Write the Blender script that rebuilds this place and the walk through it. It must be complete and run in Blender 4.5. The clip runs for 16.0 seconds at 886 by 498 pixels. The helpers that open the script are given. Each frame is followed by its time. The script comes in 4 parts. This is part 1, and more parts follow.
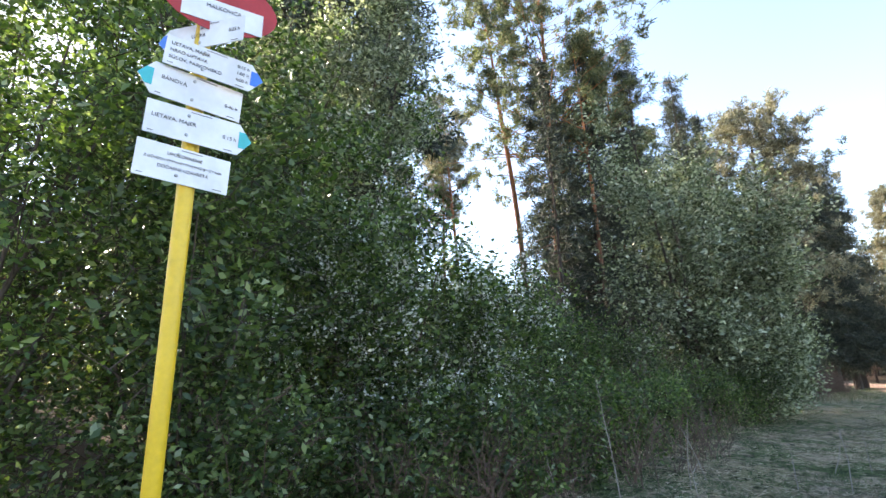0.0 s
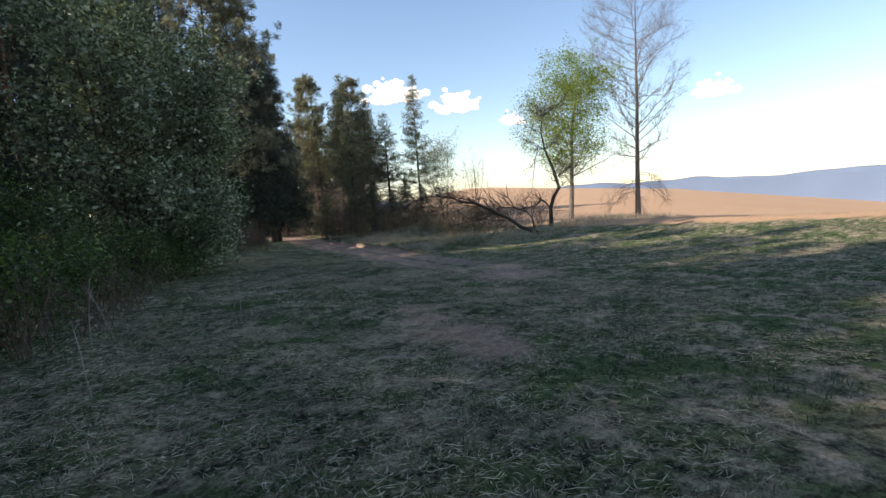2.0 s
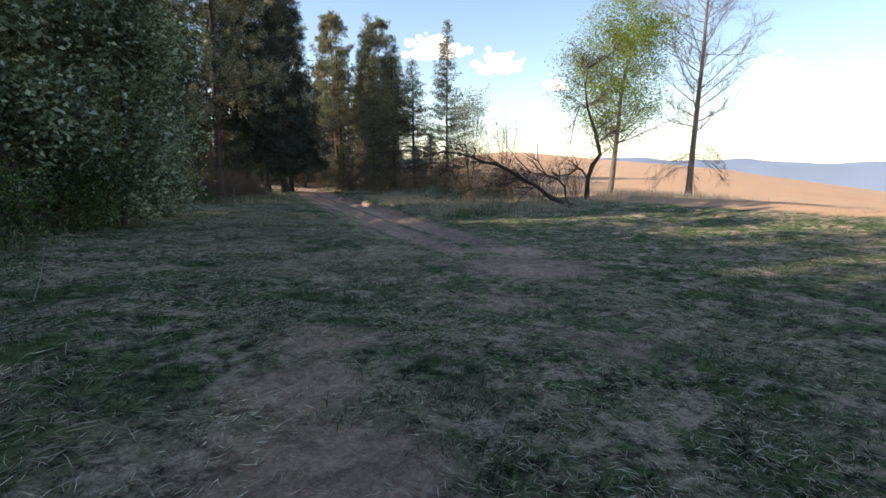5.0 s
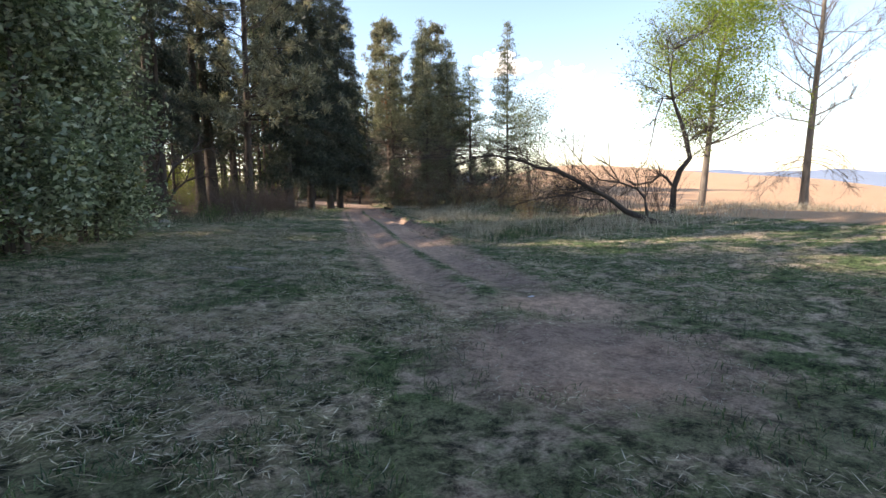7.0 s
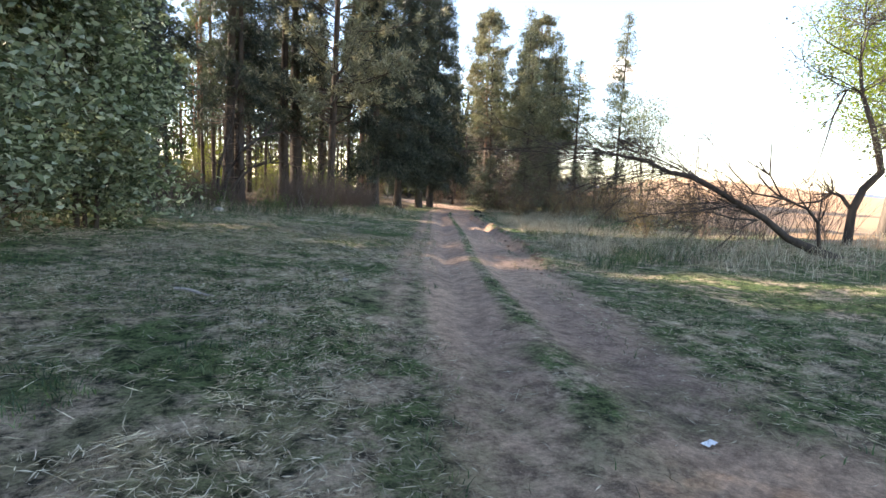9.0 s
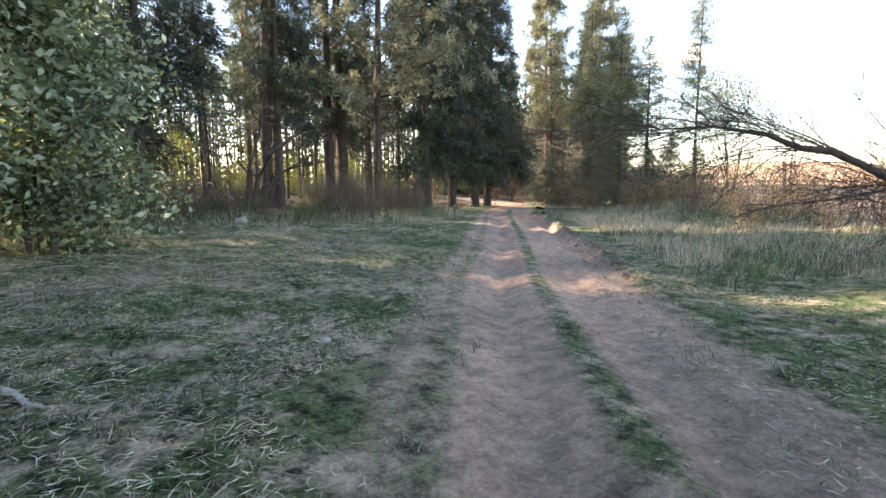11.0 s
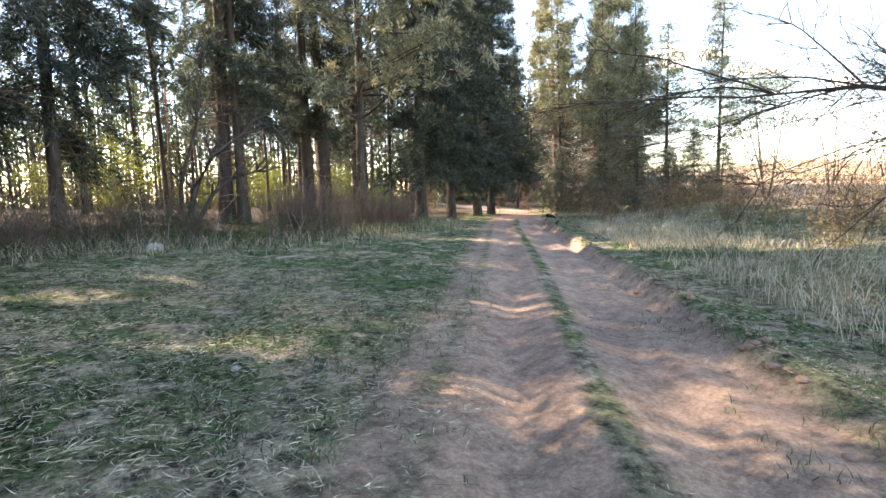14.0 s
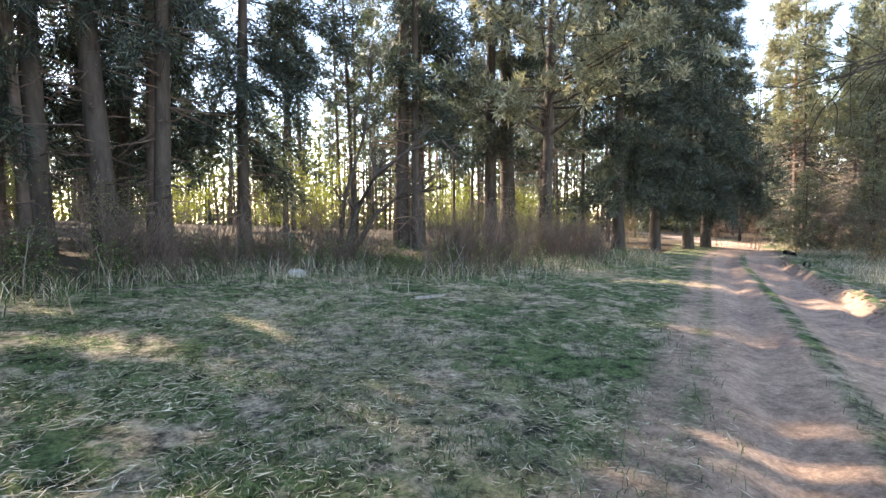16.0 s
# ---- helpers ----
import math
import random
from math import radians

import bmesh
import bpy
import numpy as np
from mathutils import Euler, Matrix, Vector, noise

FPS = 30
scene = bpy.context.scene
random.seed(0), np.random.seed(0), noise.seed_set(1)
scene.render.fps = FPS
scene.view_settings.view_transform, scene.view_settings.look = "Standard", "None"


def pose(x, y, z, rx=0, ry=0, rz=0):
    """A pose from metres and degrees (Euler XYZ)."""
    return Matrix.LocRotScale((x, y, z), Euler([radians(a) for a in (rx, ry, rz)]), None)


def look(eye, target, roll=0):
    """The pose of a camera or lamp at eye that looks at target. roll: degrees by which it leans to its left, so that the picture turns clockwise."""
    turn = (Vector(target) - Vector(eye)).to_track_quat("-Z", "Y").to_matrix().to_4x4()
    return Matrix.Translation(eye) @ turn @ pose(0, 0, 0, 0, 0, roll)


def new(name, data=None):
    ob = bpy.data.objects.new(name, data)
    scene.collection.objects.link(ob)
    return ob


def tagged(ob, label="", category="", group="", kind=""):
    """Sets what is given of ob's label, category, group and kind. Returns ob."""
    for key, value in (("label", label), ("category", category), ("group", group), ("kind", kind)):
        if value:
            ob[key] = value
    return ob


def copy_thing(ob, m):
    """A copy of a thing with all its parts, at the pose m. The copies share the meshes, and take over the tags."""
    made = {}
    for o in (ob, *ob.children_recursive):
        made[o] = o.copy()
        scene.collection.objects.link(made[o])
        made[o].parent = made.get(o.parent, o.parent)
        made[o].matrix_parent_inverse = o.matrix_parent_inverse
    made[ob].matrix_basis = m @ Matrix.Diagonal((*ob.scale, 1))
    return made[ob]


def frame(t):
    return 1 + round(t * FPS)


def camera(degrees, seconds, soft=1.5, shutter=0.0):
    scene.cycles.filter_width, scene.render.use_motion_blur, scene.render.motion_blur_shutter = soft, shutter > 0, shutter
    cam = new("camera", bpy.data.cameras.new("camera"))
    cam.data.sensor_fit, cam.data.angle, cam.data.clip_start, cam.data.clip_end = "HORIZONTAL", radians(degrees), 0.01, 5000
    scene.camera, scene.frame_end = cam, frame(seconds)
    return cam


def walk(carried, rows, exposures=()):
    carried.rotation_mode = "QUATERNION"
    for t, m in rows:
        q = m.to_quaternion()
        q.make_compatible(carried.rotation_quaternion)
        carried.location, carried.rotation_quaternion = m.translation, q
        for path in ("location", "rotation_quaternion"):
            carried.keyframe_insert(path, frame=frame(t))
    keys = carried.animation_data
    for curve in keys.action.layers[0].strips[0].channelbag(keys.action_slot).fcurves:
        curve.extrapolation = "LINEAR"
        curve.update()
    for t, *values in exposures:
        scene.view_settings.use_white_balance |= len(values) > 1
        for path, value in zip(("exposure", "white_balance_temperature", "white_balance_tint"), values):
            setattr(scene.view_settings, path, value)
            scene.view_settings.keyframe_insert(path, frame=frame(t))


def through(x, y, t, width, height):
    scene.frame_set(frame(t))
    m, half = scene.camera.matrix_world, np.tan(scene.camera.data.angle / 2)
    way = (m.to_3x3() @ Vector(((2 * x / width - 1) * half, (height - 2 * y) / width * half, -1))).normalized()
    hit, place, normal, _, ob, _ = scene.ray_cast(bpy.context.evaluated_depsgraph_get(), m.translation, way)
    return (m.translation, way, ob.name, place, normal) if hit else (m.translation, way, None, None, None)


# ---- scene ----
cam = camera(80.0, 16.0)
PATH = [
    (0.0, -0.22, 0.12, 1.54, 103.05, 2.69, -0.12),
    (0.5, -0.35, 0.13, 1.54, 97.39, 1.43, -14.53),
    (1.0, -0.39, 0.08, 1.49, 91.37, -0.18, -31.65),
    (1.5, -0.10, 0.05, 1.43, 88.11, 2.81, -45.03),
    (2.0, 0.26, 0.13, 1.38, 84.78, 4.45, -54.94),
    (2.5, 0.72, 0.35, 1.36, 83.18, 3.41, -57.38),
    (3.0, 1.35, 0.53, 1.29, 81.65, 2.75, -58.52),
    (3.5, 1.93, 0.77, 1.23, 80.91, 1.73, -57.15),
    (4.0, 2.64, 1.13, 1.21, 80.96, 0.98, -55.44),
    (4.5, 3.36, 1.45, 1.18, 80.70, 0.78, -53.77),
    (5.0, 4.10, 1.91, 1.17, 80.82, 0.05, -51.31),
    (7.5, 9.17, 4.78, 0.78, 82.83, 0.25, -42.38),
    (8.0, 9.85, 5.40, 0.74, 82.83, -1.41, -40.13),
    (8.5, 10.41, 6.05, 0.71, 82.81, -1.59, -35.10),
    (9.0, 10.93, 6.75, 0.71, 82.80, -2.50, -33.33),
    (9.5, 11.43, 7.39, 0.70, 82.54, -1.82, -32.56),
    (10.0, 11.93, 8.10, 0.69, 82.27, -1.09, -30.42),
    (12.5, 13.47, 10.35, 0.62, 83.00, 1.33, -23.97),
    (13.0, 13.90, 11.14, 0.64, 83.10, 1.21, -23.37),
    (13.5, 14.36, 11.84, 0.62, 83.15, 1.37, -24.65),
    (14.0, 14.82, 12.53, 0.62, 83.24, 1.50, -26.48),
    (14.5, 15.21, 13.18, 0.61, 83.52, 0.84, -25.82),
    (15.0, 15.55, 13.88, 0.59, 84.92, -0.29, -19.80),
    (15.5, 15.77, 14.47, 0.59, 85.78, -0.28, -12.35),
    (16.0, 16.05, 15.04, 0.59, 86.29, 0.33, -5.59),
]
EXPOSURES = [(0.0, 2.1, 7100, 18), (1.0, 1.3, 6900, 16), (2.0, 0.58, 6800, 13), (3.0, 0.42, 6700, 14), (5.0, 0.78, 6900, 15), (7.5, 1.42, 7200, 17), (9.0, 1.92, 7400, 16), (12.5, 2.36, 7500, 16), (14.0, 2.45, 7600, 16), (16.0, 2.62, 7400, 16)]
walk(cam, [(t, pose(x, y, z, rx, ry, rz)) for t, x, y, z, rx, ry, rz in PATH], EXPOSURES)

# ---------------------------------------------------------------- daylight
SUN_AZ, SUN_EL = radians(-47.3), radians(31.0)
world = bpy.data.worlds.new("world")
scene.world = world
world.use_nodes = True
wn = world.node_tree
sky = wn.nodes.new("ShaderNodeTexSky")
sky.sky_type, sky.sun_disc = "NISHITA", False
sky.sun_elevation, sky.sun_rotation = SUN_EL, SUN_AZ
sky.air_density, sky.dust_density, sky.ozone_density = 1.0, 0.25, 1.9
wn.nodes["Background"].inputs[1].default_value = 0.15
wn.links.new(sky.outputs[0], wn.nodes["Background"].inputs[0])
sun_data = bpy.data.lights.new("sun", "SUN")
sun_data.energy, sun_data.angle, sun_data.color = 4.6, radians(0.53), (1.0, 0.92, 0.81)
sun = new("sun", sun_data)
to_sun = Vector((math.sin(SUN_AZ) * math.cos(SUN_EL), math.cos(SUN_AZ) * math.cos(SUN_EL), math.sin(SUN_EL)))
sun.matrix_world = look(to_sun * 60, (0, 0, 0))


# ---------------------------------------------------------------- materials
def mat(name, build):
    m = bpy.data.materials.new(name)
    m.use_nodes = True
    build(m.node_tree, m.node_tree.nodes, m.node_tree.nodes["Principled BSDF"])
    return m


def link(nt, a, b):
    nt.links.new(a, b)


def noise_node(nt, scale, detail=4.0, rough=0.6, coords=None):
    n = nt.nodes.new("ShaderNodeTexNoise")
    n.inputs["Scale"].default_value, n.inputs["Detail"].default_value, n.inputs["Roughness"].default_value = scale, detail, rough
    if coords is not None:
        nt.links.new(coords, n.inputs["Vector"])
    return n


def ramp(nt, source, stops):
    r = nt.nodes.new("ShaderNodeValToRGB")
    el = r.color_ramp.elements
    while len(el) < len(stops):
        el.new(0.5)
    for e, (p, c) in zip(el, stops):
        e.position, e.color = p, (*c, 1)
    nt.links.new(source, r.inputs[0])
    return r


def mix(nt, fac, a, b, mode="MIX"):
    n = nt.nodes.new("ShaderNodeMix")
    n.data_type, n.blend_type = "RGBA", mode
    for socket, v in ((n.inputs[0], fac), (n.inputs[6], a), (n.inputs[7], b)):
        if isinstance(v, (int, float)):
            socket.default_value = v
        elif isinstance(v, tuple):
            socket.default_value = (*v, 1)
        else:
            nt.links.new(v, socket)
    return n.outputs[2]


def object_coords(nt):
    return nt.nodes.new("ShaderNodeTexCoord").outputs["Object"]


def position(nt):
    return nt.nodes.new("ShaderNodeNewGeometry").outputs["Position"]


def island(nt):
    return nt.nodes.new("ShaderNodeNewGeometry").outputs["Random Per Island"]


def bump(nt, bs, height, strength=0.5, distance=0.02):
    b = nt.nodes.new("ShaderNodeBump")
    b.inputs["Strength"].default_value, b.inputs["Distance"].default_value = strength, distance
    nt.links.new(height, b.inputs["Height"])
    nt.links.new(b.outputs[0], bs.inputs["Normal"])


def leaf_mat(name, stops, through_colour, through=0.4, rough=0.45):
    """Thin leaves: a glossy face that lets some of the light through."""
    def build(nt, nodes, bs):
        c = ramp(nt, island(nt), stops)
        big = noise_node(nt, 0.9, 2.0, 0.5, position(nt))
        shade = ramp(nt, big.outputs[0], [(0.3, (0.75, 0.75, 0.75)), (0.7, (1.2, 1.2, 1.1))])
        col = mix(nt, 1.0, c.outputs[0], shade.outputs[0], "MULTIPLY")
        link(nt, col, bs.inputs["Base Color"])
        bs.inputs["Roughness"].default_value = rough
        bs.inputs["Specular IOR Level"].default_value = 0.35
        tr = nodes.new("ShaderNodeBsdfTranslucent")
        link(nt, mix(nt, 1.0, col, through_colour, "MULTIPLY"), tr.inputs[0])
        ms = nodes.new("ShaderNodeMixShader")
        ms.inputs[0].default_value = through
        link(nt, bs.outputs[0], ms.inputs[1])
        link(nt, tr.outputs[0], ms.inputs[2])
        link(nt, ms.outputs[0], nodes["Material Output"].inputs[0])
    return mat(name, build)


def bark_mat(name, dark, light, scale=6.0, upper=None, turn=(5.0, 10.0)):
    def build(nt, nodes, bs):
        oc = object_coords(nt)
        mp = nodes.new("ShaderNodeMapping")
        mp.inputs["Scale"].default_value = (1, 1, 0.25)
        link(nt, oc, mp.inputs[0])
        n1 = noise_node(nt, scale, 6.0, 0.7, mp.outputs[0])
        n2 = noise_node(nt, scale * 0.22, 2.0, 0.5, oc)
        col = ramp(nt, n1.outputs[0], [(0.3, dark), (0.72, light)]).outputs[0]
        col = mix(nt, ramp(nt, n2.outputs[0], [(0.45, (0, 0, 0)), (0.7, (0.5, 0.5, 0.5))]).outputs[0], col, tuple(v * 0.8 + 0.02 for v in light))
        if upper:
            sep = nodes.new("ShaderNodeSeparateXYZ")
            link(nt, oc, sep.inputs[0])
            mr = nodes.new("ShaderNodeMapRange")
            mr.inputs[1].default_value, mr.inputs[2].default_value = turn
            link(nt, sep.outputs[2], mr.inputs[0])
            flaky = ramp(nt, n1.outputs[0], [(0.25, tuple(v * 0.6 for v in upper)), (0.7, upper)]).outputs[0]
            col = mix(nt, mr.outputs[0], col, flaky)
        link(nt, col, bs.inputs["Base Color"])
        bs.inputs["Roughness"].default_value = 0.9
        bs.inputs["Specular IOR Level"].default_value = 0.2
        bump(nt, bs, n1.outputs[0], 0.9, 0.03)
    return mat(name, build)


def plain_mat(name, colour, rough=0.6, metal=0.0, scale=30.0, amount=0.15, relief=0.1):
    def build(nt, nodes, bs):
        oc = object_coords(nt)
        n1 = noise_node(nt, scale, 5.0, 0.6, oc)
        n2 = noise_node(nt, scale * 0.1, 3.0, 0.6, oc)
        c1 = ramp(nt, n1.outputs[0], [(0.3, tuple(v * (1 - amount) for v in colour)), (0.7, tuple(min(1, v * (1 + amount * 0.5)) for v in colour))]).outputs[0]
        c2 = ramp(nt, n2.outputs[0], [(0.35, (0.82, 0.82, 0.8)), (0.65, (1, 1, 1))]).outputs[0]
        link(nt, mix(nt, 1.0, c1, c2, "MULTIPLY"), bs.inputs["Base Color"])
        bs.inputs["Roughness"].default_value, bs.inputs["Metallic"].default_value = rough, metal
        bump(nt, bs, n1.outputs[0], relief, 0.004)
    return mat(name, build)


def ground_build(nt, nodes, bs):
    pos = position(nt)
    att = nodes.new("ShaderNodeAttribute")
    att.attribute_name = "surface"
    sep = nodes.new("ShaderNodeSeparateColor")
    link(nt, att.outputs["Color"], sep.inputs[0])
    fine = noise_node(nt, 34.0, 8.0, 0.80, pos)
    mid = noise_node(nt, 2.0, 8.0, 0.72, pos)
    big = noise_node(nt, 0.35, 4.0, 0.6, pos)
    green = ramp(nt, fine.outputs[0], [(0.36, (0.030, 0.052, 0.022)), (0.64, (0.165, 0.220, 0.092))]).outputs[0]
    straw = ramp(nt, fine.outputs[0], [(0.3, (0.160, 0.122, 0.088)), (0.64, (0.580, 0.478, 0.350))]).outputs[0]
    soil = ramp(nt, fine.outputs[0], [(0.34, (0.340, 0.242, 0.182)), (0.66, (0.670, 0.500, 0.380))]).outputs[0]
    field = ramp(nt, fine.outputs[0], [(0.25, (0.470, 0.280, 0.165)), (0.75, (0.640, 0.400, 0.240))]).outputs[0]
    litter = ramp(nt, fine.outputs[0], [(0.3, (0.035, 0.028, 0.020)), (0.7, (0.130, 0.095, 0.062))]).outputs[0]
    dry = mix(nt, ramp(nt, mid.outputs[0], [(0.49, (0, 0, 0)), (0.60, (1, 1, 1))]).outputs[0], green, straw)
    dry = mix(nt, ramp(nt, big.outputs[0], [(0.50, (0, 0, 0)), (0.66, (0.4, 0.4, 0.4))]).outputs[0], dry, soil)

    def edged(channel, width=0.75):
        """The mask's border, broken up by noise."""
        add = nodes.new("ShaderNodeMath")
        add.operation = "MULTIPLY_ADD"
        link(nt, mid.outputs[0], add.inputs[0])
        add.inputs[1].default_value = width
        link(nt, channel, add.inputs[2])
        return ramp(nt, add.outputs[0], [(0.62, (0, 0, 0)), (1.0, (1, 1, 1))]).outputs[0]

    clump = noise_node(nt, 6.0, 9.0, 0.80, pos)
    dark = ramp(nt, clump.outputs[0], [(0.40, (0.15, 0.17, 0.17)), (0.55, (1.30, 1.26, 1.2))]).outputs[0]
    worn = ramp(nt, clump.outputs[0], [(0.36, (0.50, 0.49, 0.50)), (0.58, (1.14, 1.10, 1.08))]).outputs[0]
    stain = ramp(nt, big.outputs[0], [(0.38, (0.72, 0.70, 0.72)), (0.62, (1.12, 1.06, 1.0))]).outputs[0]
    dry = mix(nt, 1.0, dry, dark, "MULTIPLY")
    soil = mix(nt, 1.0, mix(nt, 1.0, soil, worn, "MULTIPLY"), stain, "MULTIPLY")
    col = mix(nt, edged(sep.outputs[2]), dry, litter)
    col = mix(nt, edged(sep.outputs[0]), col, soil)
    far = noise_node(nt, 0.03, 3.0, 0.6, pos)
    field = mix(nt, ramp(nt, far.outputs[0], [(0.35, (0, 0, 0)), (0.7, (0.5, 0.5, 0.5))]).outputs[0], field, (0.62, 0.42, 0.26))
    col = mix(nt, edged(sep.outputs[1]), col, field)
    link(nt, col, bs.inputs["Base Color"])
    bs.inputs["Roughness"].default_value = 1.0
    bs.inputs["Specular IOR Level"].default_value = 0.1
    both = mix(nt, 0.5, fine.outputs[0], clump.outputs[0])
    bump(nt, bs, both, 1.0, 0.08)


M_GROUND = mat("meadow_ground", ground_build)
M_SILVER = leaf_mat("silvery_leaf", [(0.0, (0.060, 0.080, 0.045)), (0.35, (0.130, 0.160, 0.100)), (0.7, (0.29, 0.325, 0.245)), (1.0, (0.56, 0.59, 0.51))], (1.15, 1.22, 0.7), 0.42, 0.36)
M_SHRUB = leaf_mat("shrub_leaf", [(0.0, (0.022, 0.042, 0.018)), (0.5, (0.062, 0.105, 0.042)), (0.85, (0.145, 0.205, 0.085)), (1.0, (0.340, 0.390, 0.290))], (1.4, 1.6, 0.5), 0.48, 0.30)
M_BLOSSOM = leaf_mat("white_blossom", [(0.0, (0.55, 0.58, 0.52)), (1.0, (0.85, 0.87, 0.82))], (1, 1, 1), 0.3, 0.6)
M_SPRING = leaf_mat("spring_leaf", [(0.0, (0.130, 0.190, 0.030)), (0.6, (0.220, 0.290, 0.050)), (1.0, (0.340, 0.380, 0.090))], (1.4, 1.5, 0.5), 0.50)
M_UNDER = leaf_mat("understorey_leaf", [(0.0, (0.105, 0.130, 0.030)), (0.6, (0.170, 0.200, 0.045)), (1.0, (0.280, 0.280, 0.090))], (1.3, 1.3, 0.45), 0.52)
M_PINE = leaf_mat("pine_needle", [(0.0, (0.060, 0.080, 0.050)), (0.6, (0.145, 0.170, 0.105)), (1.0, (0.290, 0.300, 0.190))], (1.25, 1.3, 0.7), 0.36, 0.5)
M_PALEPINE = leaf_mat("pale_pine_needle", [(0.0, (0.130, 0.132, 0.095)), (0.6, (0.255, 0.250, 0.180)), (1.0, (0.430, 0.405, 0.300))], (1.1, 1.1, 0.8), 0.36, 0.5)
M_OLIVE = leaf_mat("olive_pine_needle", [(0.0, (0.105, 0.120, 0.080)), (0.6, (0.205, 0.218, 0.150)), (1.0, (0.350, 0.345, 0.250))], (1.1, 1.1, 0.8), 0.38, 0.5)
M_SPRUCE = leaf_mat("spruce_needle", [(0.0, (0.020, 0.028, 0.024)), (0.6, (0.050, 0.064, 0.050)), (1.0, (0.140, 0.155, 0.125))], (1.1, 1.2, 0.8), 0.28, 0.5)
M_DRYLEAF = leaf_mat("withered_leaf", [(0.0, (0.160, 0.105, 0.055)), (1.0, (0.400, 0.290, 0.150))], (1.3, 1.1, 0.7), 0.35, 0.7)
M_GRASS = leaf_mat("green_grass_blade", [(0.0, (0.022, 0.044, 0.024)), (0.6, (0.060, 0.102, 0.052)), (1.0, (0.170, 0.205, 0.110))], (1.4, 1.6, 0.6), 0.3, 0.5)
M_STRAW = leaf_mat("dry_straw", [(0.0, (0.150, 0.115, 0.080)), (0.6, (0.440, 0.370, 0.285)), (1.0, (0.760, 0.690, 0.570))], (1.2, 1.1, 0.8), 0.25, 0.7)
M_FARLEAF = leaf_mat("far_foliage", [(0.0, (0.060, 0.075, 0.035)), (0.6, (0.120, 0.140, 0.060)), (1.0, (0.220, 0.220, 0.100))], (1.3, 1.3, 0.6), 0.35, 0.7)
M_BARK = bark_mat("dark_bark", (0.030, 0.022, 0.018), (0.105, 0.082, 0.066))
M_PINEBARK = bark_mat("pine_bark", (0.050, 0.036, 0.030), (0.160, 0.115, 0.088), 7.0, (0.42, 0.190, 0.095), (5.0, 11.0))
M_GREYBARK = bark_mat("grey_bark", (0.085, 0.070, 0.058), (0.270, 0.225, 0.185), 8.0)
M_TWIG = bark_mat("brown_twig", (0.075, 0.050, 0.040), (0.210, 0.150, 0.115), 12.0)
M_PALETWIG = bark_mat("pale_twig", (0.200, 0.165, 0.140), (0.480, 0.430, 0.380), 12.0)
M_YELLOW = plain_mat("yellow_paint", (0.72, 0.47, 0.02), 0.38, 0.0, 40.0, 0.10, 0.15)
M_SIGN = plain_mat("white_sign_enamel", (0.74, 0.76, 0.82), 0.35, 0.0, 60.0, 0.04, 0.05)
M_RED = plain_mat("red_sign_enamel", (0.42, 0.030, 0.028), 0.35, 0.0, 60.0, 0.10, 0.05)
M_TEAL = plain_mat("teal_paint", (0.02, 0.45, 0.50), 0.45, 0.0, 60.0, 0.06, 0.05)
M_BLUE = plain_mat("blue_paint", (0.04, 0.20, 0.72), 0.45, 0.0, 60.0, 0.06, 0.05)
M_INK = plain_mat("black_lettering", (0.03, 0.03, 0.035), 0.6)
M_STEEL = plain_mat("galvanised_steel", (0.50, 0.51, 0.52), 0.4, 0.9)
M_CLOUD = plain_mat("glowing_white_cloud", (0.95, 0.95, 0.96), 1.0, 0.0, 0.02, 0.04, 0.0)
# a slight glow whitens the clouds, standing in for sunlight scattered inside them
cb = M_CLOUD.node_tree.nodes["Principled BSDF"]
cb.inputs["Emission Color"].default_value, cb.inputs["Emission Strength"].default_value = (1.0, 1.0, 1.0, 1.0), 0.45
# the blue of the air's haze is put into the ridge colour
M_HILL = plain_mat("haze_painted_hill", (0.20, 0.25, 0.34), 1.0, 0.0, 0.004, 0.10, 0.0)
M_STONE = plain_mat("pale_stone", (0.40, 0.37, 0.33), 0.9, 0.0, 25.0, 0.25, 0.6)
M_CLOD = plain_mat("reddish_clod", (0.30, 0.19, 0.135), 1.0, 0.0, 20.0, 0.3, 0.8)
M_LITTER = plain_mat("white_paper", (0.75, 0.76, 0.78), 0.7, 0.0, 40.0, 0.08, 0.2)


# ---------------------------------------------------------------- mesh helpers
rng = np.random.default_rng(7)


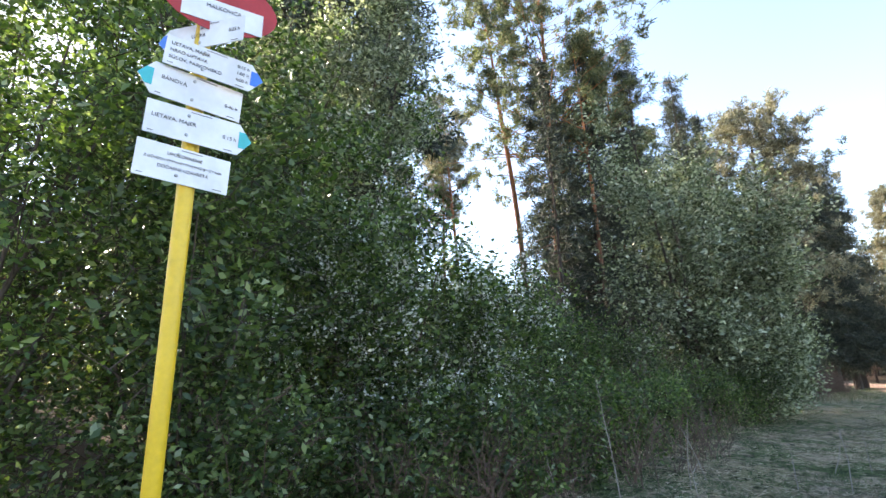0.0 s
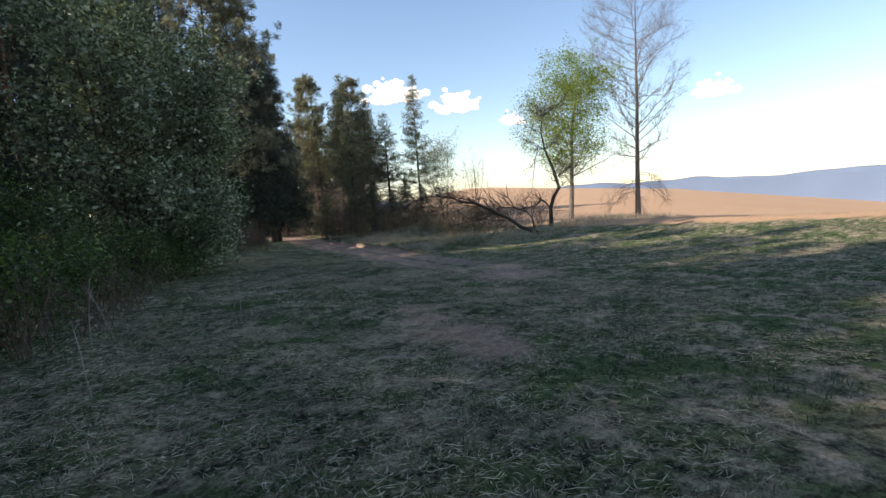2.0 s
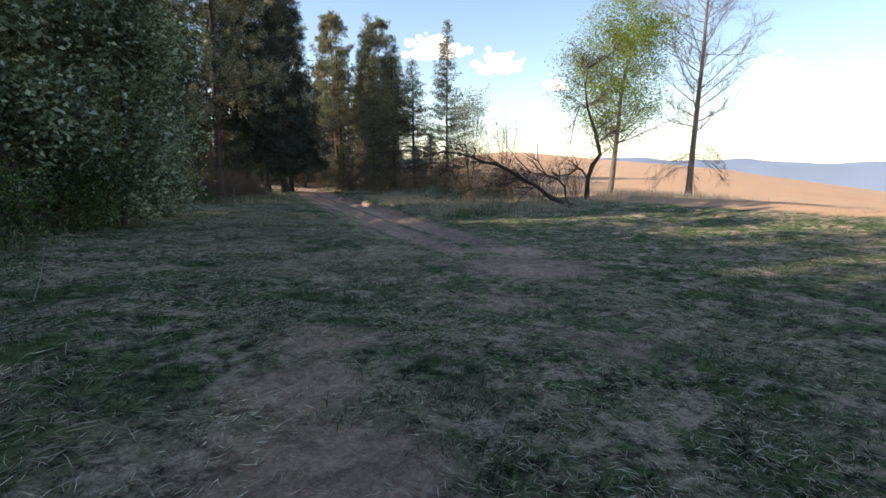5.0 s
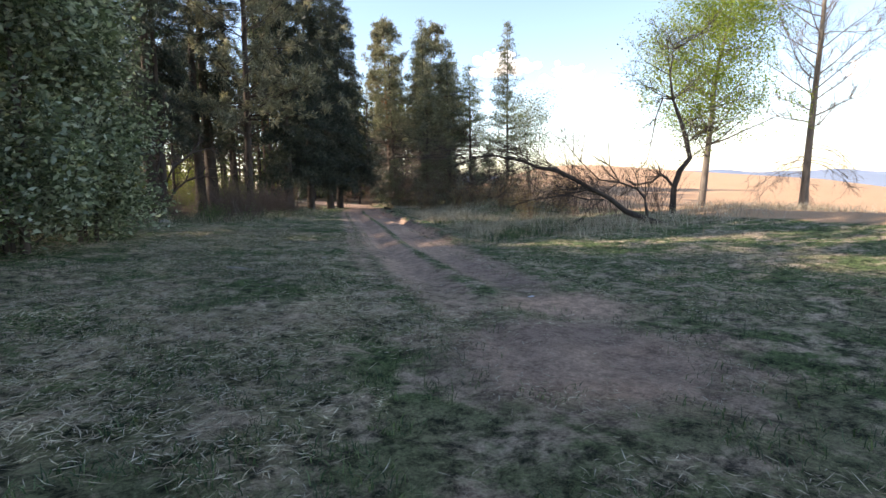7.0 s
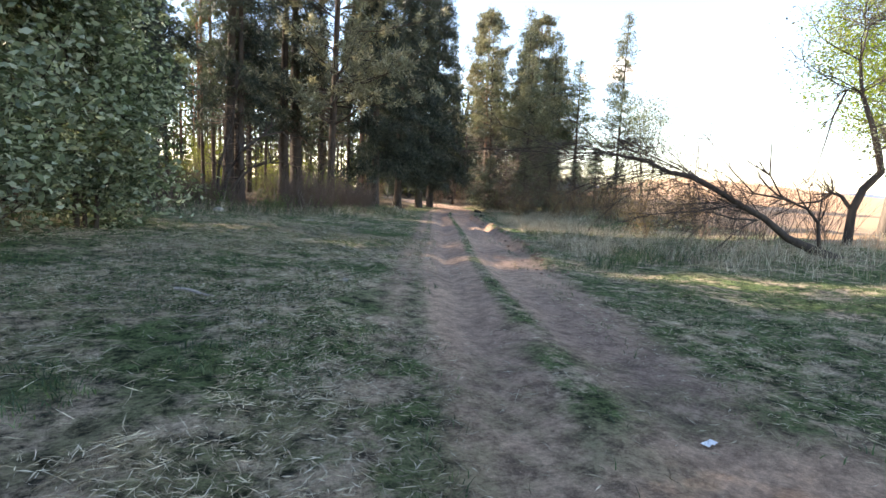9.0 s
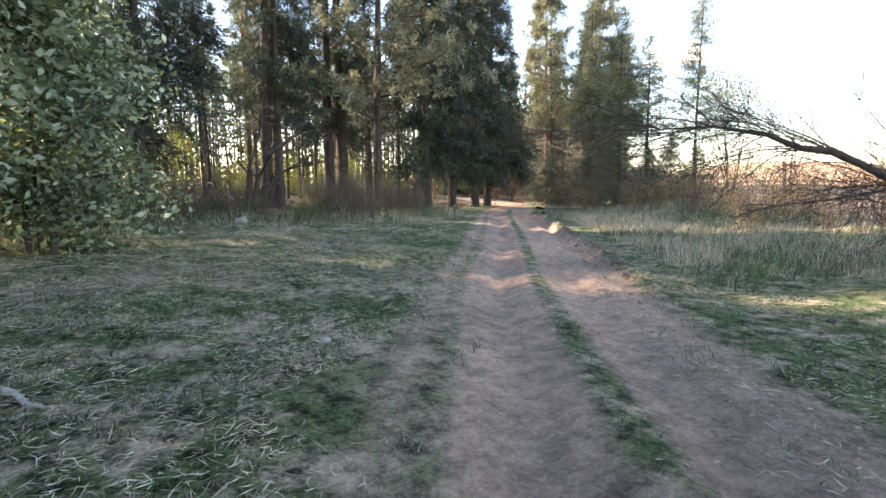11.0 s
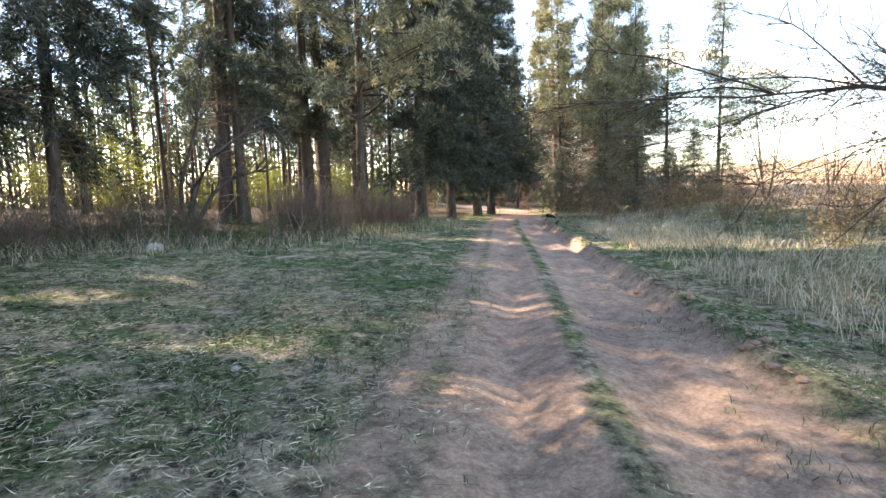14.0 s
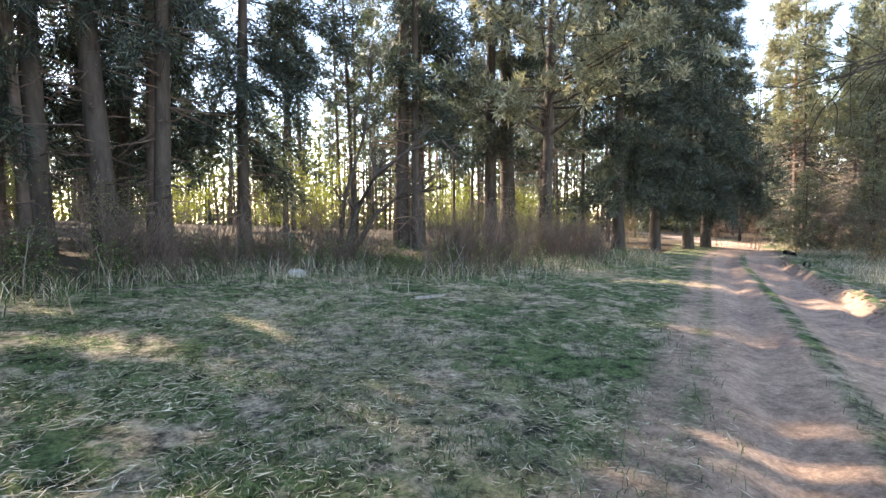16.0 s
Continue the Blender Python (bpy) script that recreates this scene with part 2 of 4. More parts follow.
class Shell:
    """Gathers tubes, leaves and faces into one mesh."""

    def __init__(self):
        self.v, self.f, self.n = [], [], 0

    def add(self, verts, faces):
        verts, faces = np.asarray(verts, float), np.asarray(faces, int)
        self.v.append(verts)
        self.f.append(faces + self.n)
        self.n += len(verts)

    def tube(self, pts, radii, sides=6):
        pts = np.asarray(pts, float)
        radii = np.asarray(radii, float)
        d = np.gradient(pts, axis=0)
        d /= np.linalg.norm(d, axis=1, keepdims=True) + 1e-9
        ref = np.where(np.abs(d[:, 2:3]) > 0.9, np.array([[1.0, 0, 0]]), np.array([[0, 0, 1.0]]))
        a = np.cross(d, ref)
        a /= np.linalg.norm(a, axis=1, keepdims=True) + 1e-9
        b = np.cross(d, a)
        ang = np.linspace(0, 2 * math.pi, sides, endpoint=False)
        ring = pts[:, None] + radii[:, None, None] * (np.cos(ang)[None, :, None] * a[:, None] + np.sin(ang)[None, :, None] * b[:, None])
        m, faces = len(pts), []
        i = np.arange(m - 1)[:, None] * sides
        j = np.arange(sides)[None]
        k = (j + 1) % sides
        faces = np.stack([i + j, i + k, i + sides + k, i + sides + j], -1).reshape(-1, 4)
        self.add(ring.reshape(-1, 3), faces)

    def leaves(self, centre, along, across, length, width):
        """Rhombic leaves: centre, unit directions, sizes (arrays)."""
        c = np.asarray(centre)
        la, wa = along * length[:, None] * 0.5, across * width[:, None] * 0.5
        nrm = np.cross(along, across) * length[:, None] * 0.12
        v = np.stack([c - la, c + wa + nrm, c + la, c - wa + nrm], 1).reshape(-1, 3)
        self.add(v, np.arange(len(v)).reshape(-1, 4))

    def mesh(self, name, material, smooth_faces=False):
        me = bpy.data.meshes.new(name)
        v = np.concatenate(self.v) if self.v else np.zeros((0, 3))
        f = np.concatenate(self.f) if self.f else np.zeros((0, 4), int)
        me.vertices.add(len(v))
        me.vertices.foreach_set("co", v.astype(np.float32).ravel())
        me.loops.add(f.size)
        me.loops.foreach_set("vertex_index", f.astype(np.int32).ravel())
        me.polygons.add(len(f))
        me.polygons.foreach_set("loop_start", (np.arange(len(f)) * 4).astype(np.int32))
        if smooth_faces:
            me.polygons.foreach_set("use_smooth", np.ones(len(f), dtype=bool))
        me.materials.append(material)
        me.update(calc_edges=True)
        return me


def unit(n):
    v = rng.normal(size=(n, 3))
    return v / np.linalg.norm(v, axis=1, keepdims=True)


def across_of(a):
    b = np.cross(a, unit(len(a)))
    return b / (np.linalg.norm(b, axis=1, keepdims=True) + 1e-9)


def part(name, shell, material, parent, label="", smooth_faces=False):
    me = shell if isinstance(shell, bpy.types.Mesh) else shell.mesh(name, material, smooth_faces)
    ob = new(name, me)
    ob.parent = parent
    if label:
        ob["label"] = label
    return ob


def bm_part(name, bm, material, parent, label=""):
    me = bpy.data.meshes.new(name)
    bm.to_mesh(me)
    bm.free()
    me.materials.append(material)
    return part(name, me, material, parent, label)


def thing(name, at, label, category, group=""):
    ob = new(name)
    ob.location = at
    ob.empty_display_size = 0.2
    return tagged(ob, label, category, group)
def smooth(a, b, v):
    k = min(1.0, max(0.0, (v - a) / (b - a)))
    return k * k * (3 - 2 * k)


def terrain(x, y):
    """Height of the bare ground: a gently tilted meadow, a field that rises towards the east and falls away behind its crest."""
    d = (x - 16.0) * 0.81 - (y - 15.0) * 0.58
    r = math.hypot(x - 12.0, y - 8.0)
    az = math.degrees(math.atan2(x - 4.0, y - 2.0))
    near = -0.0552 * x + 0.0097 * y
    flat = near * (1 - smooth(30, 90, r)) - 1.6 * smooth(30, 90, r)
    rise = 0.0050 * max(0.0, min(d, 15.0)) ** 2
    crest = 5.0 - 8.4 * (max(40.0, min(110.0, az)) - 57.0) / 35.0 - 0.20 * max(0.0, min(110.0, az) - 79.0)
    k = smooth(14, 150, r) * smooth(44, 60, az) * (1 - smooth(150, 175, az)) if az > 0 else 0.0
    z = flat + rise * (1 - smooth(60, 150, r))
    z = z * (1 - k) + (crest if k > 0 else 0.0) * k
    fall = smooth(150, 420, r)
    return z - 26.0 * fall - 170.0 * smooth(380, 1600, r)


# ---------------------------------------------------------------- the lie of the land
TRACK = [(2.0, -10.0), (6.5, -2.0), (10.5, 4.2), (13.4, 8.8), (16.9, 14.7), (21.2, 21.2), (28.5, 32.7), (33.6, 40.0), (37.2, 44.4), (40.0, 50.0), (43.0, 60.0), (46.0, 80.0), (50.0, 110.0)]


def track_frame(x, y):
    """Signed distance from the track's middle line (arrays), to the right of its way, and the way along it."""
    best = np.full(np.shape(x), 1e9)
    side, along, run = np.zeros(np.shape(x)), np.zeros(np.shape(x)), 0.0
    for (ax, ay), (bx, by) in zip(TRACK[:-1], TRACK[1:]):
        dx, dy = bx - ax, by - ay
        n = math.hypot(dx, dy)
        k = np.clip(((x - ax) * dx + (y - ay) * dy) / n / n, 0, 1)
        px, py = x - ax - k * dx, y - ay - k * dy
        d = np.hypot(px, py)
        s = np.sign(px * dy - py * dx)
        take = d < best
        best = np.where(take, d, best)
        side = np.where(take, s * d, side)
        along = np.where(take, run + k * n, along)
        run += n
    return side, along


def fade(a, b, v):
    k = np.clip((v - a) / (b - a), 0, 1)
    return k * k * (3 - 2 * k)


def track_strength(along):
    return fade(14, 30, along)


def forest_edge(x):
    """The y at which the wood begins, west of the track."""
    return np.interp(x, [-60, -8, -3, -0.5, 2, 6, 10, 13.5, 17, 20, 24, 30, 36], [0, 2.0, 5.5, 8.0, 9.5, 14, 20.0, 25.2, 25.6, 28.2, 31.5, 40, 50])


def lines(lo, hi, step, end):
    inner = list(np.arange(lo, hi + step * 0.5, step))
    out, d = [], step
    while (out[-1] if out else hi) < end:
        d *= 1.22
        out.append((out[-1] if out else inner[-1]) + d)
    left, d = [], step
    while (left[-1] if left else lo) > -end:
        d *= 1.22
        left.append((left[-1] if left else lo) - d)
    return np.array(left[::-1] + inner + out)


def relief(x, y):
    """Fine unevenness, ruts and the bank beside the track (arrays)."""
    side, along = track_frame(x, y)
    k = track_strength(along)
    z = 0.035 * np.sin(x * 1.9 + 0.7 * np.sin(y * 1.3)) * np.sin(y * 1.6 + np.sin(x * 0.9))
    z = z + 0.018 * np.sin(x * 5.3 + y * 2.1) * np.sin(y * 4.7 - x * 1.4) + 0.010 * np.sin(x * 13.1 + 2 * np.sin(y * 7)) * np.sin(y * 11.7)
    z *= 1 - 0.85 * k * (1 - fade(1.0, 2.0, np.abs(side)))
    rut = np.exp(-((side + 0.50) / 0.20) ** 2) + 0.7 * np.exp(-((side - 0.55) / 0.22) ** 2)
    z = z - 0.085 * k * rut * (0.85 + 0.15 * np.sin(along * 0.5))
    z = z + 0.05 * k * np.exp(-(side / 0.22) ** 2)
    bank = np.exp(-((side - 1.62) / 0.22) ** 2) * (0.8 + 0.2 * np.sin(along * 1.7) * np.sin(along * 0.61 + 1))
    z = z + 0.19 * fade(26, 34, along) * bank
    z = z - 0.10 * fade(26, 34, along) * np.exp(-((side - 1.25) / 0.18) ** 2)
    return z


def ground_z(x, y):
    return terrain(x, y) + float(relief(np.array(float(x)), np.array(float(y))))


WORN = ((12.0, 6.4, 1.5, 0.85), (5.6, 3.8, 0.62, 0.85), (6.1, 4.7, 0.62, 0.75), (6.9, 5.5, 0.7, 0.6), (5.1, 3.0, 0.62, 0.75), (13.6, 7.6, 1.1, 0.75), (9.4, 5.2, 0.8, 0.5), (8.6, 3.6, 0.8, 0.55), (14.0, 10.4, 0.9, 0.5))


def worn(x, y):
    """Trodden patches of bare earth on the meadow (arrays)."""
    out = np.zeros(np.shape(x))
    for cx, cy, rad, amount in WORN:
        out = np.maximum(out, amount * np.exp(-((x - cx) ** 2 + (y - cy) ** 2) / rad ** 2))
    return out


def build_ground():
    xs, ys = lines(-4.0, 31.0, 0.13, 3600.0), lines(-3.0, 38.0, 0.13, 3600.0)
    gx, gy = np.meshgrid(xs, ys)
    gz = np.vectorize(terrain)(gx, gy) + relief(gx, gy) * (1 - fade(50, 90, np.hypot(gx - 12, gy - 8)))
    ny, nx = gx.shape
    idx = np.arange(nx * ny).reshape(ny, nx)
    shell = Shell()
    shell.add(np.stack([gx, gy, gz], -1).reshape(-1, 3), np.stack([idx[:-1, :-1], idx[:-1, 1:], idx[1:, 1:], idx[1:, :-1]], -1).reshape(-1, 4))
    me = shell.mesh("ground", M_GROUND, True)
    side, along = track_frame(gx, gy)
    k = track_strength(along)
    bare = k * (1 - 0.9 * fade(0.8, 1.9, np.abs(side))) * (1 - 0.85 * np.exp(-((side - 0.05) / 0.17) ** 2)) * (1 - 0.55 * np.exp(-((side + 1.05) / 0.16) ** 2))
    bare = np.maximum(bare, 0.9 * fade(26, 34, along) * np.exp(-((side - 1.36) / 0.17) ** 2))
    bare = np.maximum(bare, worn(gx, gy))
    d = (gx - 16.0) * 0.81 - (gy - 15.0) * 0.58
    az = np.degrees(np.arctan2(gx - 4.0, gy - 2.0))
    ploughed = fade(12.4, 14.2, d + 0.10 * np.minimum(gy, 12) - 0.9) * ((az > 40) & (az < 190))
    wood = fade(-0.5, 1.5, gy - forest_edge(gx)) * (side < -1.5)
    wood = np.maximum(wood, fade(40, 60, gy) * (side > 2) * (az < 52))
    attr = me.attributes.new("surface", "FLOAT_COLOR", "POINT")
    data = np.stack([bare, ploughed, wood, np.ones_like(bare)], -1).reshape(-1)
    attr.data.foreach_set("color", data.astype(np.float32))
    ob = new("ground", me)
    tagged(ob, "uneven meadow with worn earth track, leaf litter and ploughed field", "ground", kind="structure")


build_ground()


def far_hills():
    """Ridges on the skyline behind the field, air haze painted in as blue."""
    for near, z0, amp, seed in ((2300.0, -24.0, 26.0, 1.0), (3000.0, 2.0, 34.0, 4.0)):
        shell = Shell()
        az = np.radians(np.linspace(30, 175, 260))
        ridge = z0 + amp * (0.50 + 0.30 * np.sin(az * 13 + seed) + 0.26 * np.sin(az * 31 + 2 * seed) + 0.10 * np.sin(az * 83 + seed)) * np.interp(np.degrees(az), [30, 60, 80, 90, 100, 175], [0.9, 1.0, 1.0, 0.5, 0.1, 0.3])
        x, y = near * np.sin(az), near * np.cos(az)
        deep = 1.18
        rows = [np.stack([x, y, np.full_like(x, -260.0)], -1), np.stack([x * 1.06, y * 1.06, ridge * 0.6], -1), np.stack([x * 1.10, y * 1.10, ridge], -1), np.stack([x * deep, y * deep, np.full_like(x, -260.0)], -1)]
        n = len(az)
        v = np.concatenate(rows)
        f = [(r * n + i, r * n + i + 1, (r + 1) * n + i + 1, (r + 1) * n + i) for r in range(3) for i in range(n - 1)]
        shell.add(v, f)
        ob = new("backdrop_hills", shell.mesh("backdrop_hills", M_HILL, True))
        tagged(ob, "distant wooded ridge on the skyline, painted in haze blue", "hill", kind="structure")


far_hills()


def cloud(at, size, seed):
    r = np.random.default_rng(seed)
    shell = Shell()
    for _ in range(90):
        c = np.array([r.normal(0, 0.34), r.normal(0, 0.34), abs(r.normal(0, 0.26))]) * size
        rad = size * r.uniform(0.08, 0.21) * (1.1 - min(0.6, abs(c[2]) / size))
        u, v = np.meshgrid(np.linspace(0, 2 * math.pi, 14)[:-1], np.linspace(0.02, math.pi - 0.02, 8))
        wob = 1 + 0.10 * np.sin(5 * u + seed) * np.sin(6 * v) + 0.06 * np.sin(11 * u) * np.sin(9 * v)
        p = np.stack([np.sin(v) * np.cos(u), np.sin(v) * np.sin(u), np.cos(v) * 0.8], -1) * (rad * wob)[..., None] + c
        idx = np.arange(p.shape[0] * p.shape[1]).reshape(p.shape[:2])
        nxt = np.roll(idx, -1, 1)
        shell.add(p.reshape(-1, 3), np.stack([idx[:-1], idx[1:], nxt[1:], nxt[:-1]], -1).reshape(-1, 4))
    ob = new("backdrop_cloud", shell.mesh("backdrop_cloud", M_CLOUD, True))
    ob.location = at
    tagged(ob, "small white heaped summer cloud over the field", "cloud", kind="structure")


for az, el, dist, size, seed in ((50.6, 11.8, 2400, 128, 3), (57.2, 10.2, 2400, 120, 5), (62.9, 8.3, 2500, 70, 8), (82.2, 8.7, 2500, 100, 11)):
    a = radians(az)
    cloud((dist * math.sin(a), dist * math.cos(a), dist * math.tan(radians(el)) - 30), size, seed)


# ---------------------------------------------------------------- trees
def wander(start, direction, length, steps, bend=0.2, lift=0.0):
    """A crooked line that leaves start in a direction."""
    p, d = [np.array(start, float)], np.array(direction, float)
    d /= np.linalg.norm(d)
    for _ in range(steps):
        d = d + rng.normal(0, bend, 3) / steps ** 0.5 + np.array([0, 0, lift]) / steps
        d /= np.linalg.norm(d)
        p.append(p[-1] + d * length / steps)
    return np.array(p)


def leaf_cloud(shell, centres, spread, count, size, stretch=2.0, droop=0.0):
    """count leaves round each centre."""
    c = np.repeat(np.asarray(centres), count, axis=0) + rng.normal(0, 1, (len(centres) * count, 3)) * spread
    a = unit(len(c))
    a[:, 2] = a[:, 2] * 0.6 - droop
    a /= np.linalg.norm(a, axis=1, keepdims=True)
    ln = size * rng.uniform(0.6, 1.3, len(c))
    shell.leaves(c, a, across_of(a), ln, ln / stretch)


def broadleaf(at, height, radius, leaf_material, bark, label, low=0.25, stems=3, limbs=26, twigs=7, count=16, size=0.09, spread=0.28, blossom=0.0, name="tree", lean=(0, 0), group="", thick=0.012, flare=(0.08, 0.32)):
    """A many-stemmed broadleaf: crooked stems, limbs that carry twigs, and leaves about the twig ends."""
    ob = thing(name, at, label, "tree" if height > 3.5 else "bush", group)
    trunk, crown, bloom = Shell(), Shell(), Shell()
    tips = []
    for s in range(stems):
        a = rng.uniform(0, 2 * math.pi)
        out = 0.0 if stems == 1 else rng.uniform(*flare)
        top = height * rng.uniform(0.78, 0.95)
        line = wander((0.15 * math.cos(a) * (stems > 1), 0.15 * math.sin(a) * (stems > 1), -0.15), (out * math.cos(a) + lean[0], out * math.sin(a) + lean[1], 1), top, 9, 0.16, 0.1)
        r0 = height * thick / (0.75 + 0.25 * stems) * rng.uniform(0.8, 1.2)
        trunk.tube(line, np.linspace(r0, r0 * 0.18, len(line)), 8)
        for _ in range(limbs // stems):
            k = rng.uniform(low, 1.0)
            i = min(len(line) - 2, int(k * (len(line) - 1)))
            base = line[i] + (line[i + 1] - line[i]) * rng.uniform()
            b = rng.uniform(0, 2 * math.pi)
            reach = radius * rng.uniform(0.55, 1.1) * math.sqrt(max(0.12, 1 - ((k - 0.45) / 0.62) ** 2))
            limb = wander(base, (math.cos(b), math.sin(b), rng.uniform(0.1, 0.9)), reach, 5, 0.3, 0.2)
            trunk.tube(limb, np.linspace(r0 * 0.30 * (1.1 - k), 0.004, len(limb)), 4)
            for _ in range(twigs):
                q = limb[rng.integers(2, len(limb))]
                tw = wander(q, unit(1)[0] + np.array([0, 0, 0.2]), radius * rng.uniform(0.12, 0.30), 2, 0.3)
                trunk.tube(tw, [0.006, 0.004, 0.002], 3)
                tips += [tw[1], tw[2]]
    tips = np.array(tips)
    leaf_cloud(crown, tips, spread, count, size)
    part("trunk", trunk, bark, ob)
    part("crown", crown, leaf_material, ob)
    if blossom:
        pick = tips[rng.uniform(size=len(tips)) < blossom]
        leaf_cloud(bloom, pick, spread * 0.42, 16, size * 0.5, 1.3)
        part("blossom", bloom, M_BLOSSOM, ob, "clusters of small white flowers")
    return ob


def needle_clump(shell, centres, directions, size, count, width=0.016, loose=0.9):
    """Bristling needle sprays about points of a limb."""
    n = len(centres) * count
    c = np.repeat(np.asarray(centres), count, axis=0)
    d = np.repeat(np.asarray(directions), count, axis=0)
    a = d * (1.5 - loose) + unit(n) * loose
    a /= np.linalg.norm(a, axis=1, keepdims=True)
    ln = size * rng.uniform(0.6, 1.2, n)
    shell.leaves(c + a * ln[:, None] * 0.5 + rng.normal(0, 0.25, (n, 3)) * size, a, across_of(a), ln, np.full(n, width) * rng.uniform(0.8, 1.3, n))


def pine(at, height, label, crown_from=0.55, radius=2.6, needles=M_PINE, lean=(0, 0), limbs=46, dead=26, girth=0.19, group="", count=22, spray=0.32, width=0.052, bark=M_PINEBARK):
    """A Scots pine: a tall trunk that reddens upwards, dead stubs below and tufted limbs above."""
    ob = thing("pine_tree", at, label, "tree", group)
    trunk, crown, snag = Shell(), Shell(), Shell()
    line = wander((0, 0, -0.2), (lean[0], lean[1], 1), height, 14, 0.045, 0.0)
    rad = np.interp(np.linspace(0, 1, len(line)), [0, 0.03, 0.6, 1], [girth * 1.35, girth, girth * 0.6, 0.02])
    trunk.tube(line, rad, 10)

    def on(k):
        f = k * (len(line) - 1)
        i = min(int(f), len(line) - 2)
        return line[i] + (line[i + 1] - line[i]) * (f - i)

    centres, ways = [], []
    for _ in range(limbs):
        k = rng.uniform(crown_from, 0.99)
        h = (k - crown_from) / (1 - crown_from)
        b = rng.uniform(0, 2 * math.pi)
        reach = radius * rng.uniform(0.5, 1.15) * (0.25 + 0.95 * math.sin(math.pi * min(1, 0.28 + 0.72 * h)) ** 0.8)
        limb = wander(on(k), (math.cos(b), math.sin(b), rng.uniform(-0.05, 0.55)), reach, 5, 0.28, 0.25)
        trunk.tube(limb, np.linspace(0.045 * (1.2 - h), 0.008, len(limb)), 4)
        for _ in range(9):
            q = limb[rng.integers(2, len(limb))] + rng.normal(0, 0.10, 3)
            tw = wander(q, unit(1)[0] + (limb[-1] - limb[0]) / reach * 0.8 + np.array([0, 0, 0.25]), rng.uniform(0.25, 0.6), 2, 0.3)
            trunk.tube(tw, [0.008, 0.006, 0.003], 3)
            for p in (tw[1], tw[2]):
                centres.append(p)
                ways.append((tw[2] - tw[0]) / np.linalg.norm(tw[2] - tw[0]))
    needle_clump(crown, centres, ways, spray, count, width)
    for _ in range(dead):
        k = rng.uniform(0.10, crown_from + 0.1)
        b = rng.uniform(0, 2 * math.pi)
        tw = wander(on(k), (math.cos(b), math.sin(b), rng.uniform(-0.3, 0.4)), rng.uniform(0.4, 1.9), 5, 0.35)
        snag.tube(tw, np.linspace(0.018, 0.003, len(tw)), 4)
        for _ in range(3):
            t2 = wander(tw[rng.integers(2, 5)], unit(1)[0], rng.uniform(0.2, 0.7), 3, 0.4)
            snag.tube(t2, np.linspace(0.007, 0.002, 4), 3)
    part("trunk", trunk, bark, ob)
    part("crown", crown, needles, ob)
    if dead:
        part("dead_brush", snag, M_TWIG, ob, "bare brown dead branches")["kind"] = "stuff"
    return ob


def spruce(at, height, label, radius=2.6, crown_from=0.08, needles=M_SPRUCE, group="", lean=(0, 0), girth=0.17, per=9, count=9, dead=0, step=0.42, droop=0.35, spray=0.36, width=0.055, loose=0.75, snag_reach=1.7):
    """A spruce: whorls of drooping boughs hung with needle sprays."""
    ob = thing("conifer" if needles is M_OLIVE else "spruce_tree", at, label, "tree", group)
    trunk, crown, snag = Shell(), Shell(), Shell()
    line = wander((0, 0, -0.2), (lean[0], lean[1], 1), height, 12, 0.03)
    trunk.tube(line, np.interp(np.linspace(0, 1, len(line)), [0, 0.04, 1], [girth * 1.4, girth, 0.015]), 10)
    centres, ways = [], []
    z = height * crown_from
    while z < height * 0.985:
        k = z / height
        f = k * (len(line) - 1)
        i = min(int(f), len(line) - 2)
        stem = line[i] + (line[i + 1] - line[i]) * (f - i)
        for _ in range(per if k < 0.85 else 5):
            b = rng.uniform(0, 2 * math.pi)
            reach = radius * min(1.0, (1 - k) * 1.35 + 0.06) * rng.uniform(0.65, 1.1)
            way = np.array([math.cos(b), math.sin(b), 0.25 * k - 0.18 * (1 - k)])
            bough = wander(stem, way, reach, 5, 0.16, -droop * (1.2 - k))
            trunk.tube(bough, np.linspace(0.025, 0.004, len(bough)), 3)
            n = max(3, int(reach * 7))
            for q in np.linspace(0.22, 1.0, n):
                g = q * (len(bough) - 1)
                j = min(int(g), len(bough) - 2)
                p = bough[j] + (bough[j + 1] - bough[j]) * (g - j)
                side = np.cross(way, (0, 0, 1)) * rng.choice([-1, 1]) * rng.uniform(0.05, 0.28) * (1.15 - q)
                centres.append(p + side)
                ways.append(np.array([way[0] * 0.5 + side[0], way[1] * 0.5 + side[1], -0.35]))
        z += step * rng.uniform(0.8, 1.2) * (1.1 - 0.5 * k)
    needle_clump(crown, centres, ways, spray, count, width, loose)
    for _ in range(dead):
        k = rng.uniform(0.04, max(crown_from, 0.12) + 0.05)
        b = rng.uniform(0, 2 * math.pi)
        tw = wander(np.array([line[1][0] * k * 12, line[1][1] * k * 12, k * height]), (math.cos(b), math.sin(b), -0.1), rng.uniform(0.6, snag_reach), 5, 0.3)
        snag.tube(tw, np.linspace(0.024, 0.008, len(tw)), 4)
        for _ in range(2 if snag_reach > 2 else 0):
            t2 = wander(tw[rng.integers(2, 5)], unit(1)[0] + (tw[-1] - tw[0]) * 0.4, rng.uniform(0.3, 0.9), 3, 0.4)
            snag.tube(t2, np.linspace(0.010, 0.005, 4), 3)
    part("trunk", trunk, M_BARK, ob)
    part("crown", crown, needles, ob)
    if dead:
        part("dead_brush", snag, M_GREYBARK if snag_reach > 2 else M_TWIG, ob, "bare grey-brown dead branches")["kind"] = "stuff"
    return ob


